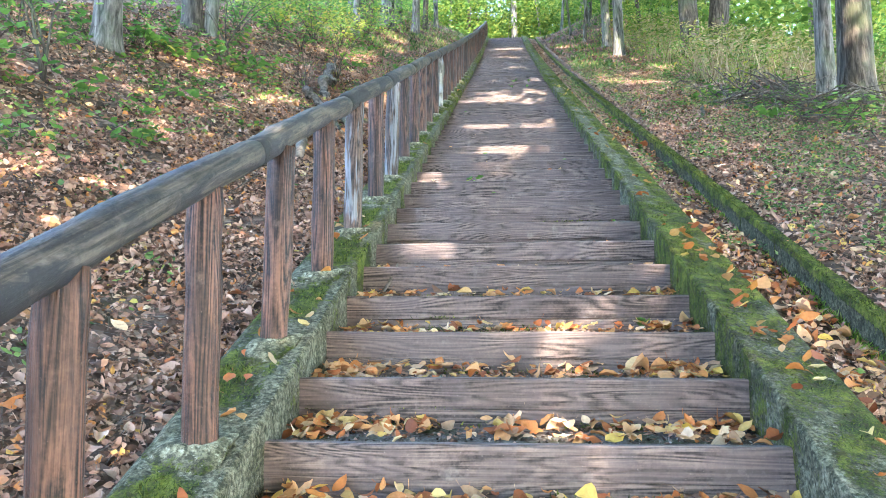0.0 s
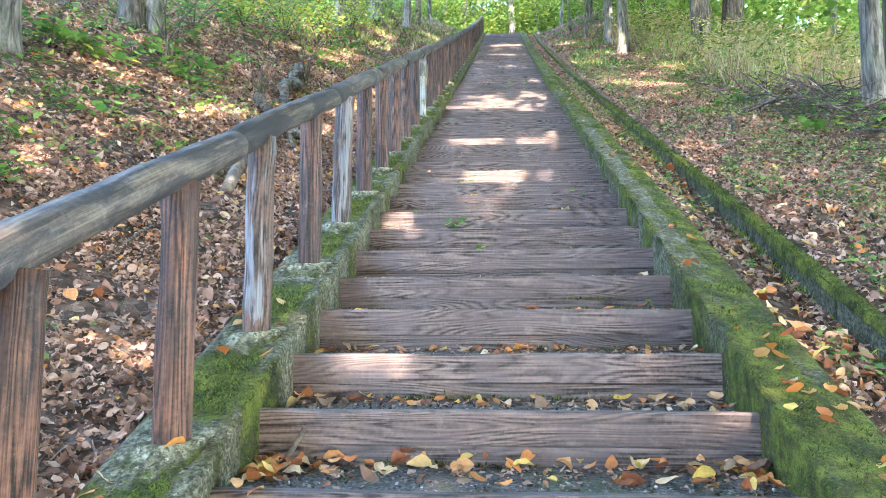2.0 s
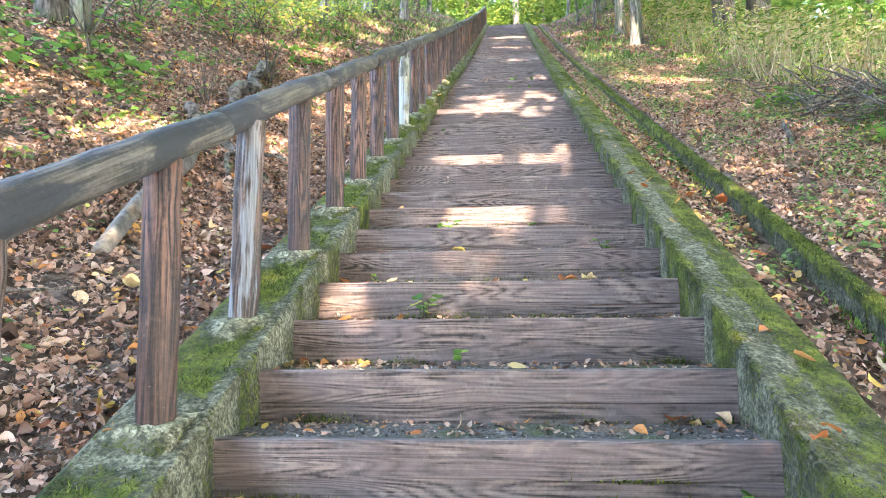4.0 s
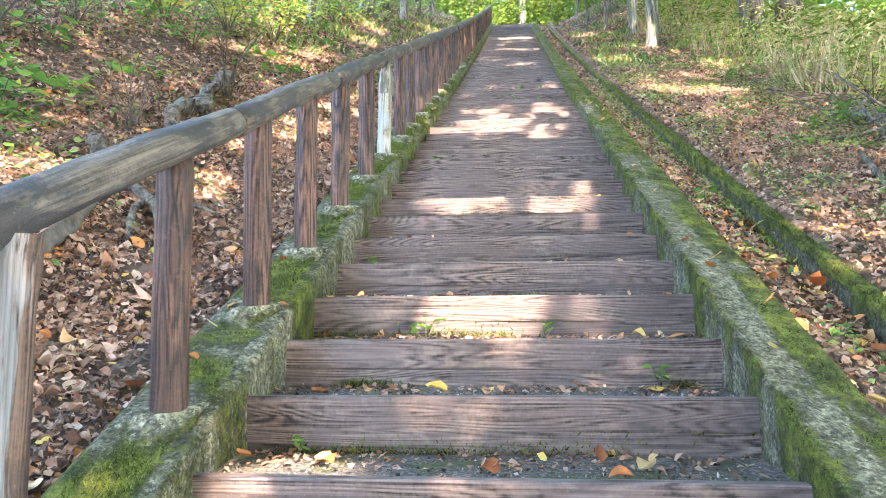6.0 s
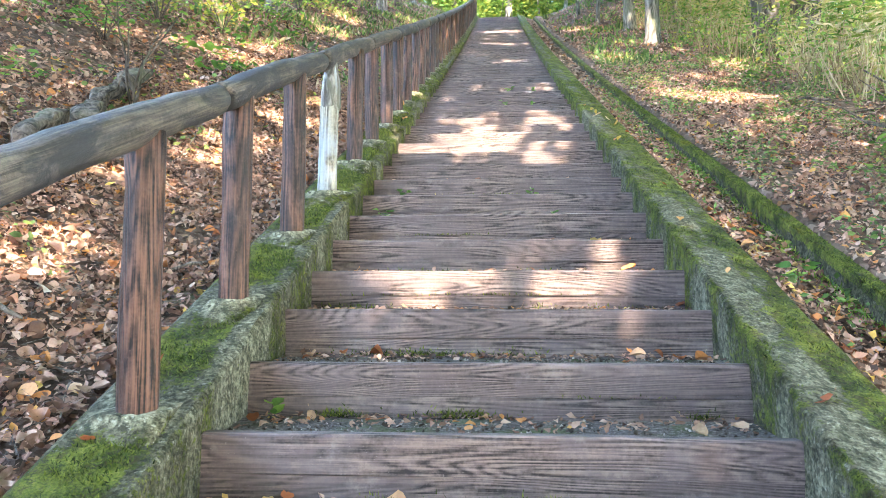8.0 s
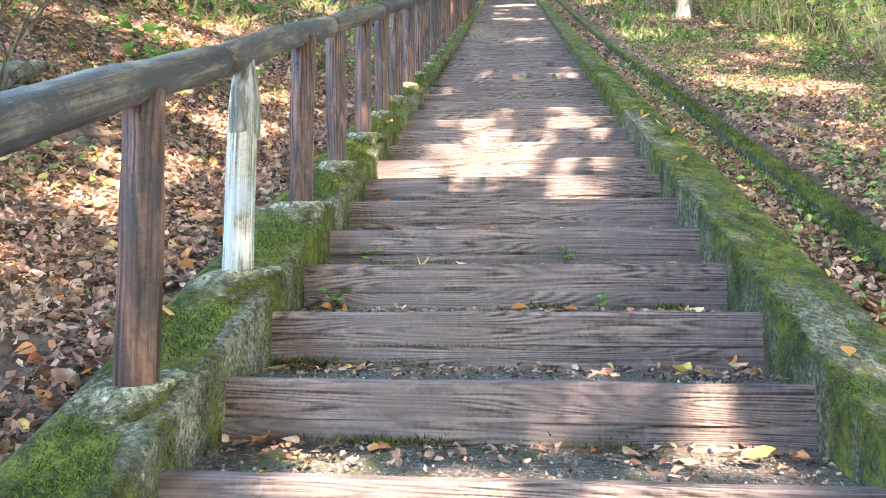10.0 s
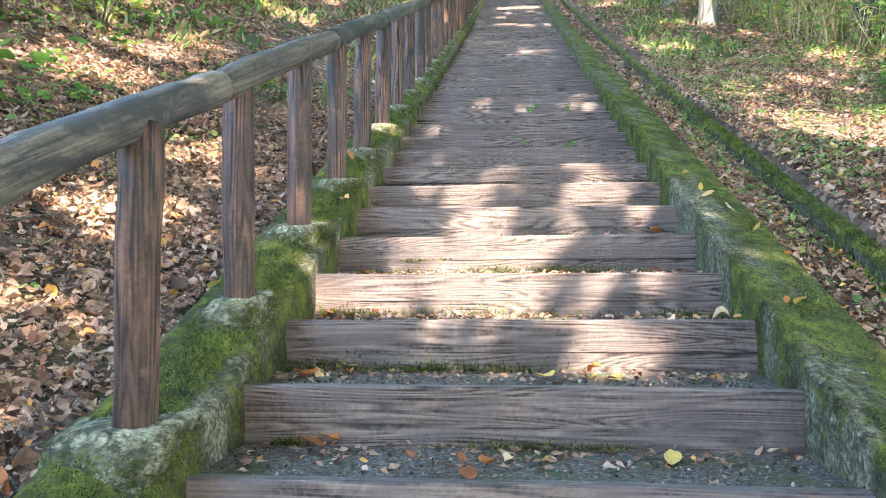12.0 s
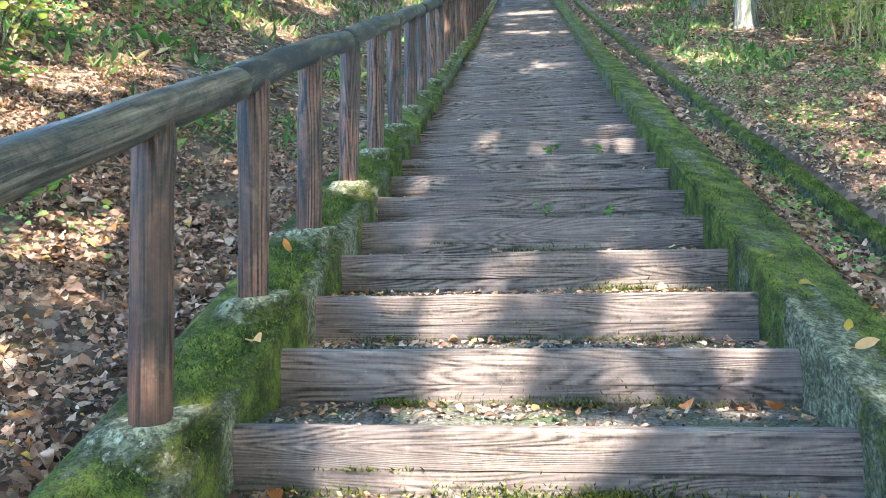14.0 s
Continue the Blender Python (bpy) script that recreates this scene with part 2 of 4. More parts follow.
RAIL = wood_material("grey log rail", (6, 0.8, 6), (0.190, 0.154, 0.122), (0.042, 0.036, 0.032), (0.040, 0.038, 0.040), (0.30, 0.245, 0.195), 0.6, 60.0, 0.10, 0.92, None, (6, 1.6, 6))
DEADWOOD = wood_material("dead barkless wood", (4, 4, 4), (0.24, 0.205, 0.17), (0.06, 0.048, 0.04), (0.13, 0.115, 0.10), (0.34, 0.30, 0.25), 0.8, 40.0, 0.05)
TWIG = wood_material("dead twig", (9, 9, 9), (0.17, 0.135, 0.105), (0.04, 0.031, 0.025), (0.095, 0.078, 0.066), (0.26, 0.22, 0.175), 0.85)


def bark_material(name, light, dark, scale, along=0.16):
    m = Mat(name, 0.9, 0.2)
    r, shift = per_object(m)
    v = m.coords((scale, scale, scale * along), shift)
    furrow = m.noise(v, 2.2, 8, 0.65, 0.7)
    blot = m.noise(m.coords((1, 1, 0.7), shift), 2.5, 5, 0.6)
    c = m.ramp(furrow, [(0.37, dark), (0.5, tuple(0.5 * a for a in light)), (0.63, light)])
    c = m.mix(m.ramp(blot, [(0.5, (0, 0, 0)), (0.7, (0.5, 0.5, 0.5))]), c, (0.13, 0.16, 0.08))
    m.colour(c)
    m.bump(furrow, 0.9, 0.03)
    return m.m


BARK_GREY = bark_material("grey bark", (0.26, 0.238, 0.21), (0.035, 0.034, 0.029), 8)
BARK_DARK = bark_material("dark furrowed bark", (0.16, 0.135, 0.11), (0.032, 0.026, 0.022), 9)
HEAD_BARK = bark_material("bark left on a post", (0.36, 0.33, 0.285), (0.10, 0.085, 0.07), 22)
LOG_BARK = bark_material("rotting log bark", (0.175, 0.145, 0.115), (0.014, 0.011, 0.009), 9, 0.8)


def concrete_material(name, tone=1.0, mossy=True):
    m = Mat(name, 0.92, 0.2)
    v = m.coords()
    grit = m.noise(v, 62, 5, 0.65)
    blot = m.noise(v, 17, 12, 0.82)
    streak = m.noise(m.coords((9, 9, 1.6)), 2.2, 5, 0.6)
    c = m.ramp(blot, [(0.36, (0.040 * tone, 0.037 * tone, 0.021 * tone)), (0.47, (0.130 * tone, 0.117 * tone, 0.074 * tone)), (0.57, (0.25 * tone, 0.228 * tone, 0.155 * tone)), (0.70, (0.44 * tone, 0.405 * tone, 0.295 * tone))])
    c = m.mix(m.ramp(streak, [(0.46, (0, 0, 0)), (0.66, (0.6, 0.6, 0.6))]), c, (0.062, 0.066, 0.030))
    c = m.mix(0.9, c, m.ramp(grit, [(0.40, (0.30, 0.30, 0.27)), (0.50, (0.75, 0.75, 0.72)), (0.60, (1.15, 1.13, 1.08))]), "MULTIPLY")
    lichen = m.ramp(m.noise(v, 48, 7, 0.75), [(0.56, (0, 0, 0)), (0.64, (0.6, 0.6, 0.6))])
    c = m.mix(lichen, c, (0.38 * tone, 0.355 * tone, 0.26 * tone))
    pits = m.ramp(m.noise(v, 45, 6, 0.75), [(0.39, (0.85, 0.85, 0.85)), (0.46, (0, 0, 0))])
    c = m.mix(pits, c, (0.035, 0.038, 0.02))
    h = m.op("ADD", m.op("MULTIPLY", grit, 1.4), blot)
    if mossy:
        at = m.n("Attribute")
        at.attribute_name = "moss"
        edge = m.op("ADD", at.outputs["Fac"], m.op("MULTIPLY", m.op("SUBTRACT", m.noise(v, 34, 7, 0.75), 0.5), 1.7))
        mask = m.ramp(edge, [(0.42, (0, 0, 0)), (0.6, (1, 1, 1))])
        fuzz = m.noise(v, 140, 4, 0.7)
        hue = m.noise(v, 7.0, 7, 0.7)
        moss = m.ramp(m.op("ADD", m.op("MULTIPLY", fuzz, 0.45), m.op("MULTIPLY", hue, 0.75)), [(0.46, (0.012, 0.014, 0.005)), (0.55, (0.050, 0.064, 0.011)), (0.65, (0.135, 0.152, 0.021)), (0.75, (0.25, 0.24, 0.040))])
        moss = m.mix(m.ramp(m.noise(v, 19, 8, 0.75), [(0.50, (0, 0, 0)), (0.60, (0.75, 0.75, 0.75))]), moss, (0.062, 0.048, 0.022))
        c = m.mix(mask, c, moss)
        h = m.op("ADD", h, m.op("MULTIPLY", m.op("MULTIPLY", mask, fuzz), 2.5))
    m.colour(c)
    m.bump(h, 0.9, 0.012)
    return m.m


CONCRETE = concrete_material("mossy concrete")
# same concrete at about half tone, for the gutter edging
DARK_CONCRETE = concrete_material("dark concrete", 0.55)
CEMENT = concrete_material("pale cement", 1.45)


def island_material(name, stops, through_light=0.0, rough=0.7, spec=0.15, by_thing=False):
    """Leaves, pebbles and moss tufts: each piece takes its own colour."""
    m = Mat(name, rough, spec)
    r = m.n("ObjectInfo").outputs["Random"] if by_thing else m.n("NewGeometry").outputs["Random Per Island"]
    c = m.ramp(r, stops)
    mott = m.noise(m.coords(), 60, 4, 0.7)
    c = m.mix(0.6, c, m.ramp(mott, [(0.3, (0.55, 0.52, 0.5)), (0.65, (1, 1, 1))]), "MULTIPLY")
    m.colour(c)
    if through_light:
        m.translucent(c, through_light)
    return m.m


LOOSE = island_material("single fallen leaves", [(0.0, (0.30, 0.09, 0.035)), (0.25, (0.50, 0.17, 0.05)), (0.5, (0.60, 0.27, 0.07)), (0.7, (0.55, 0.33, 0.17)), (0.85, (0.66, 0.46, 0.09)), (1.0, (0.56, 0.42, 0.28))], 0.2, 0.6, 0.3, True)
# LITTER's darkest stop also stands for shade between the leaves
LITTER = island_material("brown leaf litter", [(0.0, (0.032, 0.020, 0.015)), (0.15, (0.15, 0.084, 0.058)), (0.45, (0.32, 0.186, 0.130)), (0.75, (0.44, 0.277, 0.202)), (0.90, (0.53, 0.375, 0.285)), (0.94, (0.38, 0.16, 0.075)), (0.98, (0.52, 0.235, 0.075)), (1.0, (0.60, 0.43, 0.12))], 0.12)
FRESH = island_material("fresh fallen leaves", [(0.0, (0.20, 0.07, 0.035)), (0.2, (0.44, 0.15, 0.05)), (0.40, (0.60, 0.26, 0.085)), (0.55, (0.62, 0.36, 0.18)), (0.70, (0.68, 0.50, 0.33)), (0.82, (0.68, 0.45, 0.09)), (0.90, (0.46, 0.30, 0.19)), (1.0, (0.16, 0.09, 0.06))], 0.2, 0.6)
GREEN = island_material("green leaves", [(0.0, (0.075, 0.155, 0.035)), (0.4, (0.15, 0.285, 0.055)), (0.75, (0.25, 0.40, 0.08)), (0.93, (0.40, 0.46, 0.09)), (1.0, (0.60, 0.50, 0.10))], 0.45, 0.55, 0.2)
YELLOW = island_material("yellowing leaves", [(0.0, (0.16, 0.24, 0.04)), (0.4, (0.36, 0.42, 0.07)), (0.75, (0.56, 0.50, 0.09)), (1.0, (0.62, 0.40, 0.10))], 0.55, 0.55, 0.2)
PALE = island_material("pale dry leaf", [(0.0, (0.50, 0.42, 0.33)), (1.0, (0.58, 0.50, 0.41))], 0.15)
HERB = island_material("small herb leaves", [(0.0, (0.06, 0.10, 0.032)), (0.5, (0.13, 0.205, 0.06)), (0.85, (0.24, 0.33, 0.09)), (1.0, (0.42, 0.36, 0.10))], 0.35, 0.6, 0.2)
# CROWN's darker and BRIGHT's lighter greens also paint shaded and sunlit far foliage
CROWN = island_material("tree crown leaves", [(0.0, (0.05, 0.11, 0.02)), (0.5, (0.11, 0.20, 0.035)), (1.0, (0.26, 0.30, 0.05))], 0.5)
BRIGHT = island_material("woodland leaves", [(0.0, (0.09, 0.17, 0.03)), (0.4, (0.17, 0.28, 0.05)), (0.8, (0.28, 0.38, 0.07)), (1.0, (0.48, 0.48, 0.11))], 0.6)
DRY = island_material("dry bamboo grass", [(0.0, (0.16, 0.12, 0.065)), (0.5, (0.34, 0.27, 0.155)), (0.8, (0.48, 0.40, 0.255)), (1.0, (0.20, 0.28, 0.06))], 0.3)
SASA = island_material("bamboo-grass leaves", [(0.0, (0.07, 0.13, 0.025)), (0.3, (0.13, 0.20, 0.04)), (0.5, (0.26, 0.28, 0.065)), (0.7, (0.38, 0.31, 0.13)), (1.0, (0.46, 0.38, 0.23))], 0.5)
MOSS = island_material("moss", [(0.0, (0.016, 0.024, 0.006)), (0.5, (0.070, 0.098, 0.014)), (1.0, (0.21, 0.23, 0.036))], 0.3)
GRAVEL = island_material("gravel", [(0.0, (0.035, 0.027, 0.022)), (0.5, (0.135, 0.108, 0.09)), (0.85, (0.28, 0.245, 0.215)), (1.0, (0.46, 0.42, 0.38))], 0.0, 0.9)


# soil tones darkened to deepen the shaded gaps between litter leaves
def soil_material():
    m = Mat("soil under leaf litter", 0.95, 0.15)
    v = m.coords()
    cell = m.n("TexVoronoi", Vector=v, Scale=17.0, Randomness=1.0)
    pick = m.n("SeparateColor", Color=cell.outputs["Color"]).outputs[0]
    leaf = m.ramp(pick, [(0.0, (0.045, 0.028, 0.020)), (0.4, (0.105, 0.066, 0.048)), (0.75, (0.19, 0.125, 0.092)), (0.95, (0.33, 0.235, 0.18)), (1.0, (0.38, 0.19, 0.07))])
    dirt = m.ramp(m.noise(v, 26, 8, 0.7), [(0.3, (0.026, 0.018, 0.013)), (0.7, (0.115, 0.074, 0.053))])
    c = m.mix(m.ramp(m.noise(v, 1.1, 5, 0.6), [(0.35, (0.15, 0.15, 0.15)), (0.6, (0.8, 0.8, 0.8))]), dirt, leaf)
    green = m.ramp(m.noise(v, 0.8, 6, 0.65), [(0.56, (0, 0, 0)), (0.72, (0.55, 0.55, 0.55))])
    c = m.mix(green, c, (0.085, 0.105, 0.03))
    m.colour(c)
    m.bump(m.op("ADD", cell.outputs["Distance"], m.noise(v, 40, 5, 0.7)), 0.9, 0.02)
    return m.m


def tread_material():
    m = Mat("gritty tread fill", 0.95, 0.2)
    r, shift = per_object(m)
    v = m.coords((1, 1, 1), shift)
    c = m.ramp(m.noise(v, 70, 8, 0.75), [(0.34, (0.03, 0.025, 0.022)), (0.5, (0.10, 0.085, 0.075)), (0.68, (0.27, 0.24, 0.22))])
    c = m.mix(m.ramp(m.noise(v, 5, 5, 0.6), [(0.5, (0, 0, 0)), (0.68, (0.7, 0.7, 0.7))]), c, (0.06, 0.085, 0.018))
    m.colour(c)
    m.bump(m.noise(v, 90, 5, 0.7), 0.9, 0.01)
    return m.m


SOIL, TREAD = soil_material(), tread_material()

# ---- ground ----
near_x = np.concatenate([np.linspace(-120, -12, 12), np.linspace(-11, -4.2, 24), np.linspace(-4.05, -1.25, 36), [-1.17, -1.14, -1.0, -0.5, 0.5, 1.0, 1.13, 1.16, 1.25, 1.35, 1.45, 1.5, 1.55, 1.60, 1.635, 1.7],
                         np.linspace(1.8, 6, 48), np.linspace(6.4, 14, 20), np.linspace(18, 120, 11)])
near_y = np.concatenate([np.linspace(-150, -14, 10), np.linspace(-13, -3.2, 18), np.linspace(-3, 20, 190), np.linspace(20.4, 40, 50), np.linspace(44, 200, 14)])
ground = tagged(new("ground", sheet("ground", near_x, near_y, ground_z, SOIL)), "wooded hillside soil under brown leaf litter", "ground", kind="structure")

# ---- stairs ----
stairs = tagged(new("stairs"), "long straight outdoor stairway with weathered timber risers", "stairs", kind="structure")


def board_mesh(h, seed, b=0.007):
    r0 = random.Random(seed)
    g, n = Geo(), 5
    v, f = [], []
    for i in range(n + 1):
        x = -0.845 + 1.70 * i / n
        dy, dz = r0.uniform(-0.004, 0.004), r0.uniform(-0.003, 0.003)
        v += [(x, dy, -h), (x, dy, dz - b), (x, dy + b, dz), (x, 0.05, dz), (x, 0.05, -h)]
    for i in range(n):
        for k in range(4):
            a = i * 5 + k
            f.append((a, a + 5, a + 6, a + 1))
    f += [(0, 1, 2, 3, 4), tuple(n * 5 + k for k in (4, 3, 2, 1, 0))]
    return g.add(v, f).mesh("board", BOARD, True)


def tread_mesh(seed):
    r0 = random.Random(seed)
    g, nx, ny = Geo(), 16, 5
    v = []
    for j in range(ny + 1):
        for i in range(nx + 1):
            x, y = -0.85 + 1.71 * i / nx, 0.03 + (GOING - 0.02) * j / ny
            v.append((x, y, -0.012 + 0.012 * smooth(0.1, 0.4, y) + r0.uniform(-0.006, 0.006)))
    f = [(j * (nx + 1) + i, j * (nx + 1) + i + 1, (j + 1) * (nx + 1) + i + 1, (j + 1) * (nx + 1) + i) for j in range(ny) for i in range(nx)]
    return g.add(v, f).mesh("tread", TREAD)


uppers = [board_mesh(0.113, s) for s in range(6)]
lowers = [board_mesh(0.095, s + 20, 0.002) for s in range(6)]
treads = [tread_mesh(s) for s in range(5)]
pick = random.Random(3)


def build_steps():
    for k in range(LOW_STEP, TOP_STEP + 1):
        y, z = k * GOING + pick.uniform(-0.008, 0.008), rise(k * GOING) + pick.uniform(-0.004, 0.004)
        up = part("upper_board", pick.choice(uppers), None, stairs)
        up.matrix_basis = pose(0, y, z, 0, pick.uniform(-0.15, 0.15), pick.uniform(-0.2, 0.2))
        low = part("lower_board", pick.choice(lowers), None, stairs)
        low.matrix_basis = pose(0, y + pick.uniform(0.001, 0.005), z - 0.1145, 0, pick.uniform(-0.08, 0.08), 0)
        fill = part("tread", pick.choice(treads), None, stairs)
        fill.matrix_basis = pose(0, y, z - pick.uniform(0.002, 0.016))


# ---- concrete kerbs ----
def moss_at(x, y, bias):
    return 0.5 + bias + 0.42 * noise.noise((x * 3.1, y * 1.7, 3.3)) + 0.4 * noise.noise((x * 9, y * 7, 8.1)) + 0.25 * noise.noise((x * 27, y * 22, 1.7))


def sag_left(y, x):
    inner = float(np.interp(y, [7, 9.5], [0.0, -0.045])) * float(np.interp(x, [-0.95, -0.86], [0, 1]))
    return float(np.interp(y, [0, 4, 7], [-0.02, -0.015, 0.0])) + inner


def sag_right(y, x):
    return -0.015


def sag_wall(y, x):
    return float(np.interp(y, [0, 5, 11], [0.015, 0.0, -0.04]))


def kerb_mesh(name, profile, y0, y1, step, bias, seed, sag):
    """A cast kerb swept along the slope, with worn edges and a moss cover."""
    n = max(2, int((y1 - y0) / step) + 1)
    g = Geo()
    v, f, moss = [], [], []
    for j in range(n):
        y = y0 + (y1 - y0) * j / (n - 1)
        for i, (x, o, top) in enumerate(profile):
            w = 0.007 * noise.noise((x * 11 + seed, y * 6, o * 13)) + 0.005 * noise.noise((x * 31, y * 25 + seed, o * 37))
            v.append((x + w * (1 - 0.6 * top), y, rise(y) + o + w * top + sag(y, x) * (o > -0.3)))
            moss.append(moss_at(x, y, bias(x, y, o)))
    m = len(profile)
    for j in range(n - 1):
        for i in range(m - 1):
            a = j * m + i
            f.append((a, a + 1, a + m + 1, a + m))
    f += [tuple(range(m)), tuple((n - 1) * m + i for i in range(m - 1, -1, -1))]
    me = g.add(v, f).mesh(name, DARK_CONCRETE if profile is WALL else CONCRETE)
    me.set_sharp_from_angle(angle=radians(38))
    at = me.attributes.new("moss", "FLOAT", "POINT")
    at.data.foreach_set("value", moss)
    return me


def left_bias(x, y, o):
    near = abs((y + 5.27 + 0.36) % 0.7275 - 0.36 - 0.02)
    mortar = (1 - smooth(0.08, 0.24, near)) * (1 - 0.5 * smooth(7, 9, y))
    return (0.26 - 0.55 * mortar if o > 0.08 and x < -0.885 else -0.20 if o > 0.06 else -0.14) + 0.27 * smooth(6.2, 8.0, y)


def right_bias(x, y, o):
    if o < 0.08 and x < 0.86:
        return -0.13 + 0.20 * (1 - smooth(2.0, 3.6, y)) + 0.12 * smooth(7.5, 9.0, y)
    bare = smooth(2.0, 3.6, y) * (1 - 0.5 * smooth(7.0, 8.5, y))
    return (0.27 if x > 1.01 else 0.22 - 0.44 * bare if x > 0.885 else 0.04) + (0.05 if y > 8 else 0.0)


def wall_bias(x, y, o):
    return 0.45 if o > -0.03 else -0.05 if o > -0.05 else -0.45


def span(x0, o0, x1, o1, n, top):
    return [(x0 + (x1 - x0) * i / n, o0 + (o1 - o0) * i / n, top) for i in range(n)]


LEFT = span(-0.83, -0.45, -0.825, 0.088, 6, 0) + span(-0.825, 0.088, -0.837, 0.102, 2, 0.5) + span(-0.837, 0.102, -1.11, 0.115, 8, 1) + span(-1.11, 0.115, -1.15, 0.085, 2, 0.5) + span(-1.15, 0.085, -1.20, 0.01, 3, 0.5) + span(-1.20, 0.01, -1.215, -0.4, 3, 0) + [(-1.215, -0.4, 0)]
RIGHT = span(0.845, -0.45, 0.842, 0.099, 6, 0) + span(0.842, 0.099, 0.853, 0.112, 2, 0.5) + span(0.853, 0.112, 1.12, 0.068, 8, 1) + span(1.12, 0.068, 1.15, 0.04, 2, 0.5) + span(1.15, 0.04, 1.16, -0.4, 4, 0) + [(1.16, -0.4, 0)]
WALL = span(1.545, -0.4, 1.54, -0.045, 5, 0) + span(1.54, -0.045, 1.54, -0.01, 2, 0) + span(1.54, -0.01, 1.55, 0.005, 1, 0.5) + span(1.55, 0.005, 1.61, 0.005, 3, 1) + span(1.61, 0.005, 1.62, -0.015, 1, 0.5) + [(1.62, -0.015, 0), (1.625, -0.4, 0)]


def build_kerbs():
    for name, profile, bias, sag, label in (("kerb_west", LEFT, left_bias, sag_left, "moss-covered concrete kerb carrying the log handrail"),
                                       ("kerb_east", RIGHT, right_bias, sag_right, "broad mossy concrete kerb beside the stairs")):
        k = tagged(new(name), label, "kerb", kind="structure")
        y, i = LOW_Y, 0
        while y < TOP_Y:
            fine = 0.06 if y < 15 else 0.3
            part("kerb_section", kerb_mesh("kerb_section", profile, y + 0.003, min(y + 3.6, TOP_Y) - 0.003, fine, bias, i, sag), CONCRETE, k)
            y, i = y + 3.6, i + 1
    wall = tagged(new("gutter_wall"), "narrow concrete gutter edging with a mossy top", "edging", kind="structure")
    y, i = LOW_Y, 0
    while y < TOP_Y:
        part("edging_block", kerb_mesh("edging_block", WALL, y + 0.004, y + 0.596, 0.07 if y < 15 else 0.2, wall_bias, i * 1.7, sag_wall), CONCRETE, wall)
        y, i = y + 0.6, i + 1


# ---- handrail ----
def post_mesh(name, material, seed, h=0.80):
    r0 = random.Random(seed)
    lean = r0.uniform(-0.012, 0.012)
    zs = [-0.12, 0, 0.12, 0.3, 0.48, 0.64, 0.74, h]
    rad = [0.056 * (1 + r0.uniform(-0.04, 0.04)) for _ in zs]
    g = Geo().tube([(lean * z + r0.uniform(-0.003, 0.003), r0.uniform(-0.003, 0.003), z) for z in zs], rad, 16, 0.022, seed)
    return g.mesh(name, material)


def pale_post_mesh():
    """The peeled post, its head whittled down to a blunt tip under the rail."""
    zs = [-0.12, 0, 0.15, 0.35, 0.55, 0.63, 0.70, 0.76, 0.80]
    rad = [0.060, 0.057, 0.055, 0.055, 0.054, 0.052, 0.044, 0.032, 0.026]
    return Geo().tube([(0.004 * math.sin(5 * z), 0, z) for z in zs], rad, 16, 0.03, 31).mesh("post", PALE_POST)


def collar_mesh(seed):
    r0 = random.Random(seed)
    g, n = Geo(), 18
    v, f = [], []
    rings = [(0.026, 0.017), (0.054, 0.016), (0.066, 0.014), (0.082, 0.005), (0.112, -0.006), (0.135, -0.06)]
    ph = r0.uniform(0, 6)
    for r, z in rings:
        for k in range(n):
            a = 2 * math.pi * k / n
            w = r * (1 + (0.22 * math.sin(2 * a + ph) + 0.14 * math.sin(3 * a - ph) + 0.08 * r0.uniform(-1, 1)) * (r > 0.06))
            x, y = math.cos(a) * w, math.sin(a) * w
            v.append((max(min(x, 0.08), -0.13), y, z + y * SLOPE * (0.45 if r < 0.07 else 0.8 if r < 0.1 else 1.0) + r0.uniform(-0.004, 0.004)))
    for j in range(len(rings) - 1):
        for k in range(n):
            f.append((j * n + k, (j + 1) * n + k, (j + 1) * n + (k + 1) % n, j * n + (k + 1) % n))
    me = g.add(v, f).mesh("footing", CEMENT)
    me.attributes.new("moss", "FLOAT", "POINT").data.foreach_set("value", [0.0 + 0.12 * (i >= 3 * n) + 0.28 * (i >= 4 * n) + 0.25 * r0.random() for i in range(len(v))])
    return me


def rail_mesh(length, seed):
    r0 = random.Random(seed)
    n = 14
    path, rad = [], []
    for i in range(n + 1):
        s = i / n
        e = min(s, 1 - s) * length
        path.append((0.008 * math.sin(3.1 * s + seed), s * length, 0.010 * math.sin(math.pi * s) + r0.uniform(-0.003, 0.003)))
        rad.append(0.057 * (1 + r0.uniform(-0.03, 0.03)) * (0.78 if e < 0.004 else 1))
    path.insert(1, (path[0][0], 0.010, path[0][2]))
    rad.insert(1, 0.055)
    path.insert(-1, (path[-1][0], length - 0.010, path[-1][2]))
    rad.insert(-1, 0.055)
    return Geo().tube(path, rad, 18, 0.03, seed).mesh("rail", RAIL)


POST_SHIFT = {8: -0.03, 11: 0.04, 12: 0.01, 13: 0.04, 14: 0.05, 17: 0.035, 18: 0.02, 19: 0.065, 20: 0.06, 21: 0.06, 22: 0.05}
POST_Y = [-5.27 + 0.7275 * i + POST_SHIFT.get(i, 0.0) for i in range(55)]
RAIL_X = -0.968


